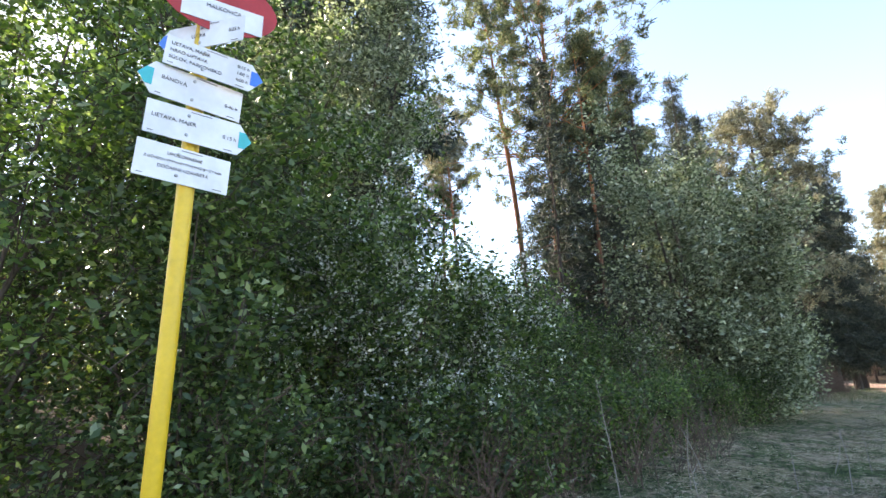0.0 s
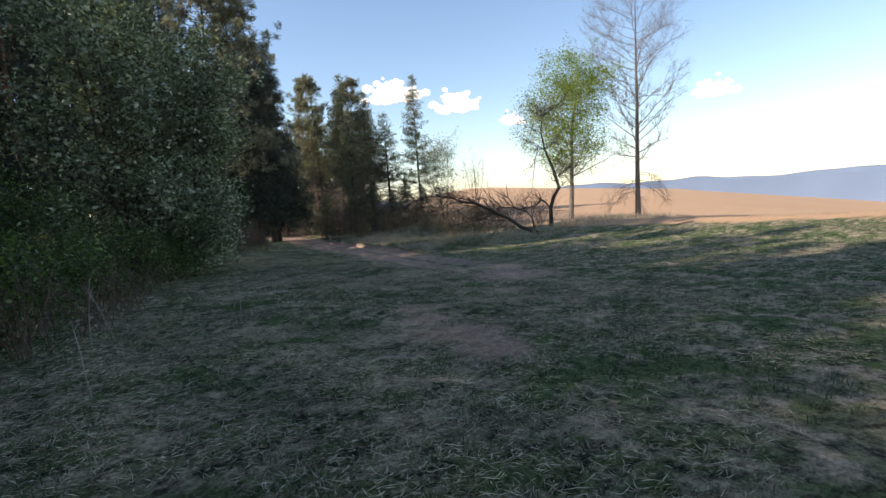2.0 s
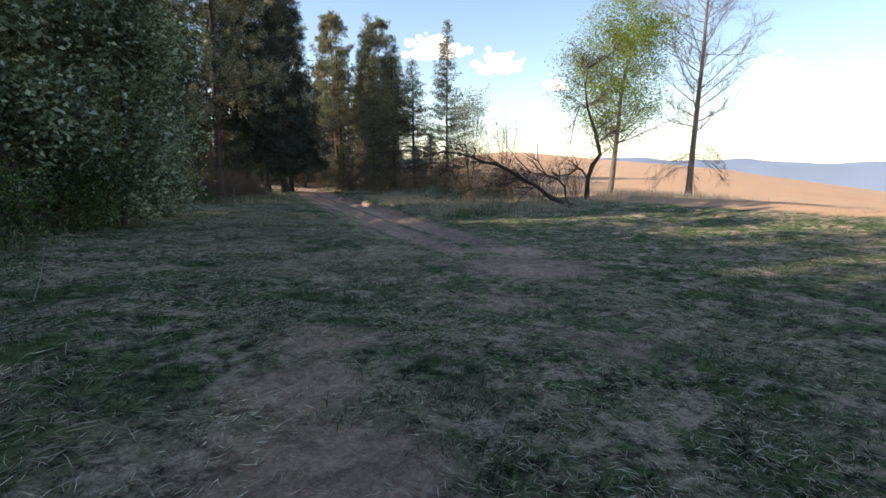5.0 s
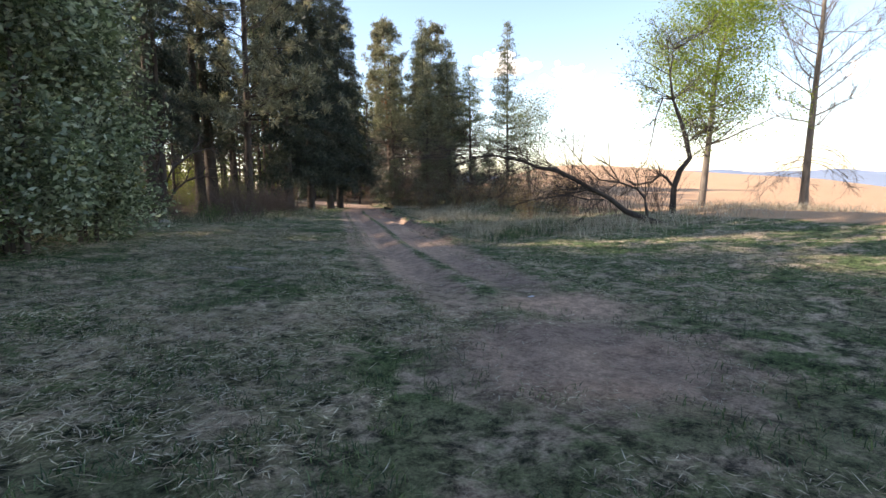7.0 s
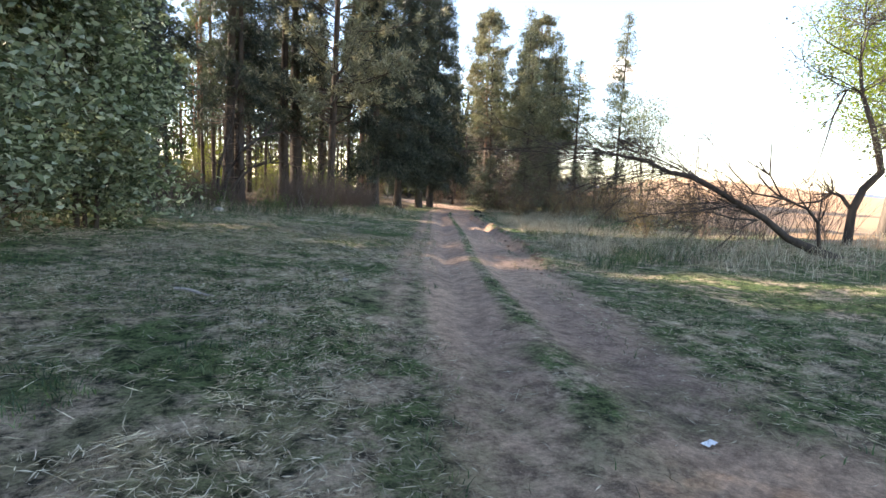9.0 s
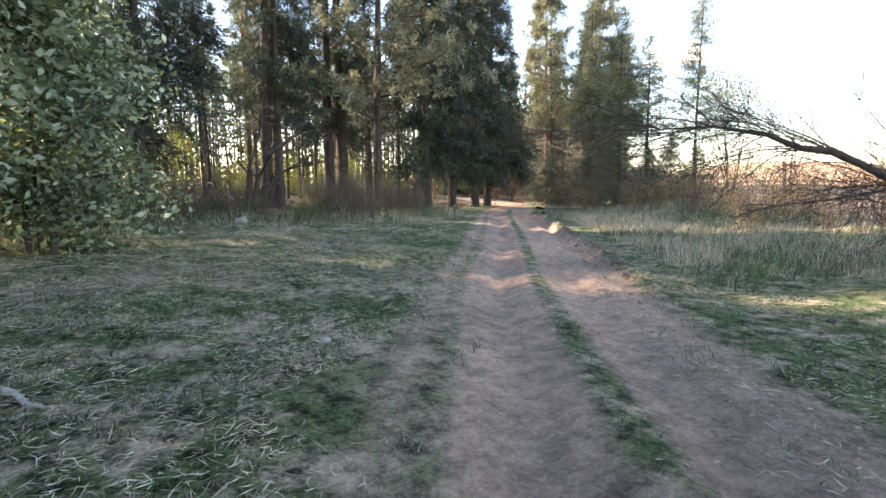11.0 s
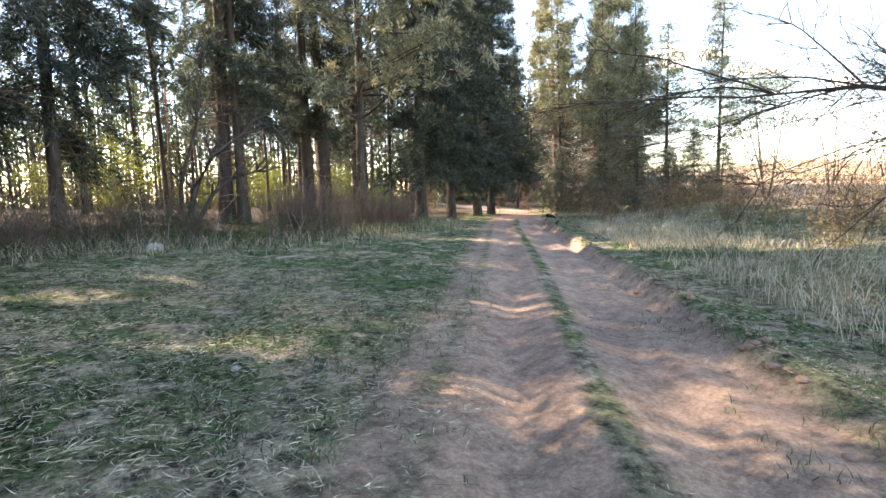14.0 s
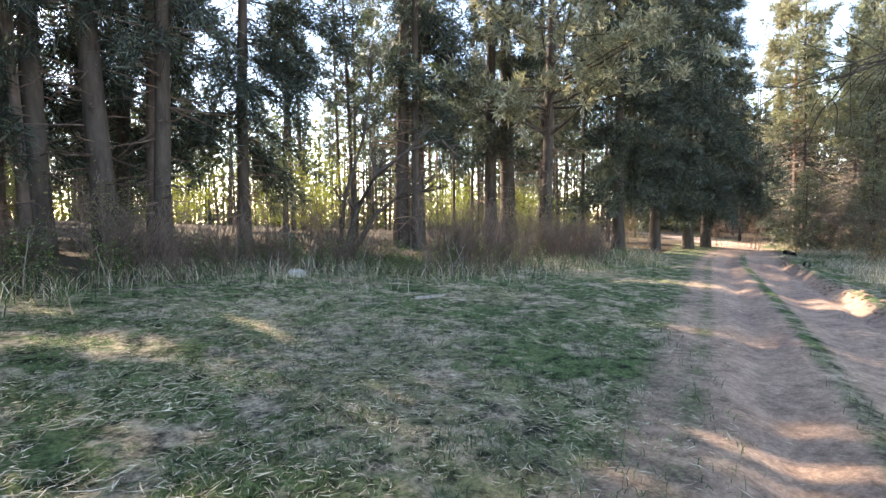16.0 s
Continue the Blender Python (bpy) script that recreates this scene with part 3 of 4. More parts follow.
def bare_branches(shell, line, r0, levels, spread, count, up=0.3):
    """Branches that fork and thin out along a line."""
    for _ in range(count):
        i = rng.integers(max(1, len(line) // 4), len(line))
        d = line[i] - line[i - 1]
        d = d / np.linalg.norm(d) + unit(1)[0] * 0.9 + np.array([0, 0, up])
        ln = spread * rng.uniform(0.5, 1.1)
        tw = wander(line[i], d, ln, 6, 0.35, up)
        shell.tube(tw, np.linspace(r0, max(0.0032, r0 * 0.25), len(tw)), 5 if r0 > 0.02 else 3)
        if levels > 1:
            bare_branches(shell, tw, r0 * 0.5, levels - 1, spread * 0.55, max(3, count // 2 + 1), up)


def bare_shrub(at, height, label, material=M_TWIG, stems=16, group="", leaves=None, name="shrub"):
    ob = thing(name, at, label, "bush", group)
    wood = Shell()
    ends = []
    for _ in range(stems):
        b = rng.uniform(0, 2 * math.pi)
        line = wander((rng.normal(0, 0.12 * height), rng.normal(0, 0.12 * height), -0.05), (0.4 * math.cos(b), 0.4 * math.sin(b), 1), height * rng.uniform(0.6, 1.05), 7, 0.25)
        wood.tube(line, np.linspace(0.0065 * height ** 0.5, 0.002, len(line)), 4)
        bare_branches(wood, line, 0.004, 1 if height < 2.7 else 2, height * 0.32, 7 if height < 2.7 else 5, 0.2)
        ends += list(line[2:])
    part("twig_tangle", wood, material, ob)["kind"] = "stuff"
    if leaves:
        crown = Shell()
        leaf_cloud(crown, np.array(ends), height * 0.13, 16, 0.07)
        part("crown", crown, leaves, ob)
    return ob


def at_ground(x, y, sink=0.0):
    return (x, y, ground_z(x, y) - sink)


# ---------------------------------------------------------------- the wood behind the signpost
SILVER = "dense silvery-green leafy willow tree on the meadow's edge"
for x, y, h, r, st in ((7.3, 15.6, 9.6, 2.5, 4), (9.3, 16.6, 8.6, 2.2, 3), (10.8, 18.6, 6.2, 1.9, 3)):
    broadleaf(at_ground(x, y), h, r, M_SILVER, M_BARK, SILVER, 0.08, st, 84, 9, 19, 0.14, 0.24, name="willow_tree", group="willows on the edge", flare=(0.03, 0.16))
for x, y, h, r in ((-2.5, 10.6, 10.5, 1.6), (-4.0, 8.6, 10.5, 2.3)):
    broadleaf(at_ground(x, y), h, r, M_SILVER, M_BARK, "tall silvery-leaved willow behind the signpost thicket", 0.15, 3, 76, 9, 24, 0.10, 0.20, name="willow_tree", group="willows on the edge", flare=(0.03, 0.16))
for x, y, h, r, bl in ((-2.7, 5.3, 4.2, 1.5, 0.0), (-1.2, 6.9, 3.6, 1.5, 0.42), (0.1, 8.4, 3.4, 1.4, 0.5), (-4.4, 4.2, 5.6, 1.8, 0.0), (-5.6, 6.2, 8.5, 2.4, 0.0), (-3.6, 6.6, 7.6, 2.2, 0.0), (-7.2, 3.6, 8.0, 2.4, 0.0), (-2.3, 8.0, 6.0, 1.7, 0.25), (-7.5, 9.5, 10.0, 3.0, 0.0), (-4.6, 11.0, 9.5, 2.8, 0.0), (-3.0, 13.2, 8.0, 2.2, 0.0)):
    broadleaf(at_ground(x, y), h, r, M_SHRUB, M_BARK, "dense dark green leafy thicket bush by the signpost", 0.06, 6, 66, 8, 13, 0.085, 0.13, bl, name="thicket_bush", group="thicket")
for x, y, h, r in ((1.2, 11.4, 3.2, 1.2), (2.6, 13.2, 3.0, 1.2), (0.2, 13.4, 4.2, 1.5), (4.4, 14.6, 2.8, 1.2)):
    broadleaf(at_ground(x, y), h, r, M_SHRUB, M_TWIG, "loose green bush of thin stems on the wood's edge", 0.08, 6, 60, 7, 10, 0.085, 0.25, name="thicket_bush", group="thicket")
for x, y, h, r in ((-1.9, 4.7, 1.5, 0.8), (-0.7, 5.6, 1.4, 0.8), (0.4, 6.6, 1.3, 0.8), (1.4, 7.8, 1.3, 0.8), (2.5, 9.2, 1.4, 0.9), (3.7, 10.8, 1.5, 0.9), (4.9, 12.3, 1.6, 0.9), (6.2, 13.6, 1.7, 1.0), (8.2, 15.2, 1.5, 0.9)):
    broadleaf(at_ground(x, y), h, r, M_SHRUB, M_TWIG, "low dark leafy bush at the thicket's foot", 0.05, 6, 40, 6, 9, 0.075, 0.14, name="thicket_bush", group="low thicket")
bare_shrub(at_ground(2.6, 16.5), 4.2, "pale grey twiggy leafless bush in the gap", M_PALETWIG, 22)
PINE = "tall slender pine with reddish upper trunk and tufted crown"
pine(at_ground(4.9, 29.8), 27, PINE, 0.55, 2.6, M_PINE, group="tall pines")
pine(at_ground(6.3, 29.0), 28, PINE, 0.42, 6.2, M_PINE, (0.03, 0), 95, girth=0.26, group="tall pines")
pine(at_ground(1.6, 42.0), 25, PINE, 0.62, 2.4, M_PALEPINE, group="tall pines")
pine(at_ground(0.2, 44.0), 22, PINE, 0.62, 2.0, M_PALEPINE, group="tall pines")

# ---------------------------------------------------------------- the wood along the track
SPRUCE = "tall dark spruce with drooping boughs and bare lower trunk"
for x, y, h, g, ln in ((8.4, 27.4, 21, 0.24, (0, 0)), (9.75, 27.6, 22, 0.26, (-0.07, 0.0)), (10.7, 28.0, 21, 0.19, (0.01, 0))):
    spruce(at_ground(x, y), h, SPRUCE, 2.7, 0.24, group="spruces of the wood", girth=g, dead=46, lean=ln, per=4, step=0.95, droop=0.8, count=22, width=0.026, spray=0.42)
for x, y, h in ((8.3, 31.2, 20), (11.6, 31.6, 21), (6.4, 27.6, 19)):
    spruce(at_ground(x, y), h, "dark spruce with layered hanging boughs low on its trunk", 3.3, 0.15, group="hanging spruces", girth=0.19, dead=40, per=5, step=0.62, droop=0.95, count=20, width=0.030, spray=0.40, loose=0.6)
for x, y, h, g in ((16.4, 34.0, 22, 0.26), (17.1, 35.0, 21, 0.22), (16.9, 33.6, 20, 0.16), (20.6, 39.0, 22, 0.30), (21.5, 39.4, 22, 0.38), (23.6, 40.8, 20, 0.22)):
    spruce(at_ground(x, y), h, SPRUCE, 2.4, 0.22, group="spruces of the wood", girth=g, dead=46, per=4, step=0.85, droop=0.6, count=20, width=0.028, spray=0.42)
pine(at_ground(22.0, 35.0), 20, "broad pale-needled pine with bent red limbs over the track", 0.20, 4.8, M_PALEPINE, (0.02, 0), 130, 50, 0.22, bark=M_BARK)
for x, y, h, r in ((35.8, 46.6, 21, 3.8), (32.4, 42.8, 19, 3.2), (26.6, 38.8, 21, 2.9), (29.4, 40.8, 20, 2.9)):
    spruce(at_ground(x, y), h, "massive dark spruce overhanging the mouth of the track", r, 0.14, group="dark spruces", girth=0.26, per=7, count=15, step=0.55, droop=0.5, width=0.038, spray=0.42)
for x, y, h, pale in ((41.6, 45.6, 17.0, 1), (43.7, 43.6, 18.6, 1), (46.2, 42.4, 16.5, 1), (47.4, 40.6, 13.5, 0), (42.8, 42.0, 14.0, 1), (49.5, 45.0, 15.0, 1), (47.0, 48.0, 17.0, 1), (53.0, 50.0, 17.0, 1)):
    spruce(at_ground(x, y), h, "pointed olive-green conifer with brown dead lower branches", 3.5, 0.42, M_OLIVE if pale else M_PINE, group="conifers by the field", girth=0.17, per=7, count=6, dead=200, step=0.58, droop=-0.25, spray=0.38, width=0.042, loose=0.9, snag_reach=3.2)
for x, y, h in ((42.2, 41.4, 5.5), (44.6, 40.8, 6.5), (46.2, 39.4, 4.5), (48.4, 39.0, 5.5), (40.4, 44.0, 5.0), (50.0, 38.0, 4.0), (45.4, 43.6, 7.0)):
    spruce(at_ground(x, y), h, "young bushy conifer filling the foot of the taller ones", 1.9, 0.05, M_OLIVE, "young conifers", girth=0.07, per=7, count=8, step=0.45, droop=0.1, spray=0.34, width=0.042, loose=0.9)
for x, y, h in ((42.6, 47.5, 18.5), (45.4, 45.0, 18)):
    pine(at_ground(x, y), h, "dense pine with brown dead lower branches beside the field", 0.40, 2.4, M_PALEPINE, limbs=60, dead=120, group="pines by the field")
spruce(at_ground(53.0, 40.5), 17.6, "lone blue-green pine with open branch whorls", 3.0, 0.26, M_OLIVE, girth=0.16, per=6, count=7, dead=30, step=0.75, droop=-0.35, spray=0.40, width=0.045, loose=0.9)
broadleaf(at_ground(47.0, 32.8), 8.8, 3.2, M_SILVER, M_TWIG, "round pale green willow bush at the field", 0.1, 6, 60, 7, 11, 0.13, 0.33, name="willow_tree")
broadleaf(at_ground(50.5, 31.0), 7.5, 2.4, M_PALEPINE, M_TWIG, "thin half-leafless willow at the field", 0.1, 6, 40, 7, 3, 0.10, 0.35, name="willow_tree")

# ---------------------------------------------------------------- trees in the field's corner
broadleaf(at_ground(36.0, 14.3), 11.5, 4.1, M_SPRING, M_GREYBARK, "young maple in fresh yellow-green spring leaf", 0.26, 1, 76, 10, 26, 0.11, 0.22, name="maple_tree", thick=0.019)
def limb_part(parent, line, r0, levels, spread, material, up):
    """One main branch with its own twigs."""
    sh = Shell()
    sh.tube(line, np.linspace(r0, max(0.006, r0 * 0.25), len(line)), 5)
    bare_branches(sh, line, max(0.007, r0 * 0.42), levels, spread, 9, up)
    part("branch", sh, material, parent)


ob = thing("bare_tree", at_ground(41.0, 11.0), "tall leafless ash tree with drooping lower branches", "tree")
wood = Shell()
line = wander((0, 0, -0.2), (-0.01, 0, 1), 16.5, 14, 0.06)
wood.tube(line, np.interp(np.linspace(0, 1, len(line)), [0, 0.04, 0.6, 1], [0.27, 0.20, 0.10, 0.015]), 10)
part("trunk", wood, M_GREYBARK, ob)
for i in range(52):
    k = 0.26 + 0.72 * (i / 52) ** 0.9
    f = k * (len(line) - 1)
    j = int(f)
    start = line[j] + (line[min(j + 1, len(line) - 1)] - line[j]) * (f - j)
    b = i * 2.4 + rng.uniform(-0.4, 0.4)
    reach = 4.2 * math.sin(math.pi * min(1, 0.25 + 0.8 * (1 - k))) * rng.uniform(0.6, 1.0) + 0.4
    limb_part(ob, wander(start, (math.cos(b), math.sin(b), rng.uniform(0.2, 0.8)), reach, 7, 0.22, 0.35), 0.045 * (1.25 - k), 3, reach * 0.42, M_GREYBARK, 0.25)
for i in range(14):
    b = rng.uniform(0, 2 * math.pi)
    limb_part(ob, wander(line[2] + (line[3] - line[2]) * rng.uniform(-0.6, 1), (math.cos(b), math.sin(b), 0.15), rng.uniform(1.6, 3.2), 7, 0.2, -1.2), 0.024, 2, 0.9, M_GREYBARK, -0.25)

ob = thing("crooked_tree", at_ground(31.2, 13.7), "small crooked dark tree with bent elbow and thin leaves", "tree")
wood = Shell()
main = np.array([(0.3 * a, -0.95 * a, z) for a, z in ((0, -0.1), (0.02, 1.1), (0.22, 1.8), (0.6, 2.35), (0.45, 3.0), (0.25, 3.7), (-0.15, 4.8), (-0.3, 5.8), (-0.2, 6.8))])
wood.tube(main, [0.15, 0.125, 0.12, 0.11, 0.10, 0.085, 0.06, 0.04, 0.015], 8)
part("trunk", wood, M_BARK, ob)
limb_part(ob, np.array([(0.3 * a, -0.95 * a, z) for a, z in ((0.02, 1.1), (-0.3, 1.55), (-0.55, 1.65), (-0.9, 1.35), (-1.5, 1.25), (-2.0, 1.5))]), 0.07, 2, 0.9, M_BARK, 0.1)
limb_part(ob, np.array([(0.3 * a, -0.95 * a, z) for a, z in ((-0.15, 4.8), (-0.55, 4.9), (-0.8, 4.1), (-0.95, 3.1), (-1.1, 2.3))]), 0.045, 2, 0.7, M_BARK, -0.3)
sparse = []
for i in range(20):
    b = rng.uniform(0, 2 * math.pi)
    limb = wander(main[rng.integers(3, 9)], (math.cos(b), math.sin(b), 0.6), rng.uniform(1.0, 2.3), 6, 0.3, 0.2)
    limb_part(ob, limb, 0.024, 2, 0.7, M_BARK, 0.15)
    sparse += list(limb[2:])
crown = Shell()
leaf_cloud(crown, np.array(sparse), 0.42, 26, 0.10)
part("crown", crown, M_OLIVE, ob, "thin grey-green young leaves")

ob = thing("fallen_tree", at_ground(27.0, 12.6), "fallen dark tree leaning low with bare spreading branches", "tree")
wood = Shell()
line = np.array([(0.4, -0.4, -0.15), (-0.1, 0.2, 0.12), (-0.6, 0.8, 0.45), (-1.1, 1.2, 0.95), (-1.7, 1.6, 1.30), (-2.4, 2.0, 1.72), (-2.9, 2.3, 1.98), (-3.4, 2.6, 2.05), (-4.0, 2.9, 2.30), (-4.9, 3.4, 2.48), (-5.8, 3.9, 2.42)])
wood.tube(line, [0.14, 0.12, 0.10, 0.085, 0.078, 0.074, 0.080, 0.058, 0.044, 0.028, 0.010], 8)
part("trunk", wood, M_BARK, ob)
limb_part(ob, np.array([(-0.1, 0.2, 0.1), (-0.15, 0.3, 0.9), (-0.35, 0.5, 1.25), (-0.9, 0.9, 1.5), (-1.3, 1.1, 2.1), (-1.4, 1.1, 2.9)]), 0.055, 2, 1.0, M_BARK, 0.25)
limb_part(ob, np.array([(-0.9, 0.9, 1.5), (-1.6, 1.3, 1.6), (-2.3, 1.6, 2.2), (-2.9, 1.9, 2.9)]), 0.03, 2, 0.9, M_BARK, 0.2)
for z in (1.2, 0.55):
    limb_part(ob, wander((-2.6 + z, 2.2 - z * 0.8, 1.5 - z * 0.5), (-0.8, 0.35, -0.15), 2.4, 7, 0.25, -0.1), 0.03, 2, 0.7, M_BARK, -0.1)
for i in range(40):
    k = rng.integers(3, 11)
    limb_part(ob, wander(line[k], (-0.9 + rng.normal(0, 0.3), 0.50 + rng.normal(0, 0.35), rng.uniform(-0.2, 0.9)), rng.uniform(1.0, 2.9), 8, 0.22, -0.35), 0.014, 2, 0.8, M_BARK, 0.0)

# ---------------------------------------------------------------- the deep wood
POLE = "slender bare-trunked spruce in the depth of the wood"
models = [spruce((0, 0, -200), 19, POLE, 1.9, 0.45, girth=0.12, per=5, count=6, dead=18, step=0.7, group="deep wood"), spruce((0, 0, -200), 17, POLE, 1.7, 0.40, girth=0.10, per=5, count=6, dead=18, step=0.7, group="deep wood"), pine((0, 0, -200), 20, "slender pine in the depth of the wood", 0.6, 2.0, limbs=26, dead=14, girth=0.12, count=18, group="deep wood")]
spots, tries = [], 0
models.append(spruce((0, 0, -200), 14, "bushy spruce in the depth of the wood", 2.2, 0.06, girth=0.12, per=7, count=8, step=0.55, group="deep wood"))
while len(spots) < 230 and tries < 9000:
    tries += 1
    x, y = rng.uniform(-45, 75), rng.uniform(18, 105)
    side, along = track_frame(np.array(x), np.array(y))
    left = side < -3.2 and y > forest_edge(x) + 7 and not (-0.06 < math.atan2(x, y) < 0.20 and y < 75)
    right = side > 3.0 and y > 46 and x < y * 1.06
    slot = x * 0.678 + y * 0.735
    if 58.5 < slot < 70 and x < 55:
        continue
    if (x < 16 and y < 50 and (22.7 < slot < 24.5 or 32.5 < slot < 33.6)) or not (left or right) or any((x - a) ** 2 + (y - b) ** 2 < 5.0 for a, b in spots):
        continue
    spots.append((x, y))
used = set()
for i, (x, y) in enumerate(spots):
    m = pose(x, y, terrain(x, y), 0, 0, rng.uniform(0, 360))
    k = 3 if (track_frame(np.array(x), np.array(y))[0] > 0 and i % 3) else i % 3
    if k not in used:
        models[k].matrix_basis = m
        used.add(k)
    else:
        copy_thing(models[k], m)
# extra spruces, mostly out of view, added only to cast shade on the meadow
shade = spruce((0, 0, -200), 21, "full-crowned tall spruce added inside the wood to shade the meadow", 3.1, 0.30, girth=0.2, per=7, count=9, dead=30, step=0.6, group="full spruces")
first, n_shade = True, 0
for _ in range(900):
    x, y = rng.uniform(-20, 5), rng.uniform(11, 47)
    gap = -0.15 < math.atan2(x, y) < 0.28
    band = x * 0.678 + y * 0.735
    # bands left open between them let patches of sun through
    if gap or 16.3 < band < 17.2 or 22.4 < band < 24.9 or band < 8 or y < forest_edge(x) + 5 or n_shade >= 24 or any((x - a) ** 2 + (y - b) ** 2 < 3.0 for a, b in spots):
        continue
    spots.append((x, y))
    m = pose(x, y, terrain(x, y), 0, 0, rng.uniform(0, 360))
    n_shade += 1
    if first:
        shade.matrix_basis, first = m, False
    else:
        copy_thing(shade, m)

ob = thing("leaning_tree", at_ground(14.9, 28.0), "thin dark leaning tree with several bent stems", "tree")
for pts, r in ((((0, 0, -0.1), (0.30, 0, 1.2), (0.8, 0.1, 2.1), (1.6, 0.2, 2.7), (2.4, 0.2, 2.95)), 0.075), (((0.1, 0, 0), (0.75, 0.1, 1.1), (1.25, 0.1, 1.5), (1.9, 0.2, 1.7)), 0.055), (((-0.1, 0.1, 0), (0.0, 0.1, 1.4), (0.5, 0.2, 3.0), (0.7, 0.3, 4.4)), 0.05)):
    limb_part(ob, np.array(pts), r * 1.35, 2, 0.8, M_BARK, 0.2)
UNDER = "sunlit yellow-green sapling in the wood's understorey"
saplings = [broadleaf((0, 0, -200), 4.2, 1.7, M_UNDER, M_TWIG, UNDER, 0.15, 3, 30, 6, 11, 0.095, 0.3, name="sapling", group="understorey") for _ in range(3)]
placed = 0
for i in range(600):
    x = rng.uniform(-34, 38)
    y = forest_edge(x) + rng.uniform(9, 55)
    side, along = track_frame(np.array(x), np.array(y))
    if side > -3.0 or placed >= 78:
        continue
    m = pose(x, y, terrain(x, y), 0, 0, rng.uniform(0, 360)) @ Matrix.Scale(rng.uniform(0.6, 1.25), 4)
    if placed < 3:
        saplings[placed].matrix_basis = m
    else:
        copy_thing(saplings[placed % 3], m)
    placed += 1


def far_wood():
    """The wood's far side: a deep belt of trunks and leaf masses."""
    sh, tr = Shell(), Shell()
    n = 9000
    a = np.radians(rng.uniform(-75, 46, n))
    r = rng.uniform(92, 125, n)
    h = 18 * rng.uniform(0, 1, n) ** 1.35
    c = np.stack([r * np.sin(a), r * np.cos(a), h - 1.5], -1)
    leaf_cloud(sh, c, 1.0, 9, 0.70, 1.6)
    for _ in range(420):
        a, r = math.radians(rng.uniform(-75, 46)), rng.uniform(85, 118)
        line = wander((r * math.sin(a), r * math.cos(a), -2.0), (0, 0, 1), 17, 5, 0.04)
        tr.tube(line, np.linspace(0.18, 0.04, 6), 5)
    tagged(new("far_wood_foliage", sh.mesh("far_wood_foliage", M_FARLEAF)), "hazy olive foliage at the wood's far side", "foliage", kind="stuff")
    tagged(new("far_wood_trunks", tr.mesh("far_wood_trunks", M_BARK)), "dense dark trunks at the wood's far side", "trunks", kind="stuff")


far_wood()
thicket = [bare_shrub((0, 0, -200), 2.6, "grey-brown leafless undergrowth inside the wood", M_TWIG, 18, "wood undergrowth", name="undergrowth"), bare_shrub((0, 0, -200), 2.2, "thin pale-green leafing undergrowth inside the wood", M_TWIG, 16, "wood undergrowth", M_FARLEAF, name="undergrowth")]
tflag, n_put = [False, False], 0
for i in range(400):
    x = rng.uniform(-25, 36)
    y = forest_edge(x) + rng.uniform(4.5, 34)
    if float(track_frame(np.array(x), np.array(y))[0]) > -3.2 or n_put >= 80:
        continue
    m = pose(x, y, terrain(x, y), 0, 0, rng.uniform(0, 360)) @ Matrix.Scale(rng.uniform(0.7, 1.3), 4)
    if tflag[n_put % 2]:
        copy_thing(thicket[n_put % 2], m)
    else:
        thicket[n_put % 2].matrix_basis = m
        tflag[n_put % 2] = True
    n_put += 1


# ---------------------------------------------------------------- low growth
def blades(shell, x, y, height, width, lean, n_seg=1):
    """Single upright blades with a bent tip, rooted on the ground."""
    n = len(x)
    z = np.vectorize(terrain)(x, y) + relief(x, y) - 0.01
    base = np.stack([x, y, z], -1)
    b = rng.uniform(0, 2 * math.pi, n)
    tilt = np.abs(rng.normal(0, lean, n))
    way = np.stack([np.cos(b) * np.sin(tilt), np.sin(b) * np.sin(tilt), np.cos(tilt)], -1)
    c = rng.uniform(0, 2 * math.pi, n)
    wide = np.stack([np.cos(c), np.sin(c), np.zeros(n)], -1) * (width * rng.uniform(0.6, 1.3, n))[:, None] * 0.5
    h = height * rng.uniform(0.45, 1.25, n)
    mid = base + way * h[:, None] * 0.55
    way2 = way + np.stack([np.cos(b), np.sin(b), -0.25 * np.ones(n)], -1) * (0.35 + lean * 0.5)
    way2 /= np.linalg.norm(way2, axis=1, keepdims=True)
    tip = mid + way2 * h[:, None] * 0.5
    v = np.stack([base - wide, base + wide, mid + wide * 0.8, mid - wide * 0.8, tip + wide * 0.15, tip - wide * 0.15], 1).reshape(-1, 3)
    i = np.arange(n)[:, None] * 6
    f = np.concatenate([i + np.array([[0, 1, 2, 3]]), i + np.array([[3, 2, 4, 5]])], 1).reshape(-1, 4)
    shell.add(v, f)


def straws(shell, x, y, length, width):
    """Dry stalks lying flat."""
    n = len(x)
    z = np.vectorize(terrain)(x, y) + relief(x, y) + rng.uniform(0.005, 0.05, n)
    b = rng.uniform(0, 2 * math.pi, n)
    a = np.stack([np.cos(b), np.sin(b), rng.normal(0, 0.22, n)], -1)
    a /= np.linalg.norm(a, axis=1, keepdims=True)
    ln = length * rng.uniform(0.4, 1.3, n)
    shell.leaves(np.stack([x, y, z], -1), a, across_of(a), ln, np.full(n, width))


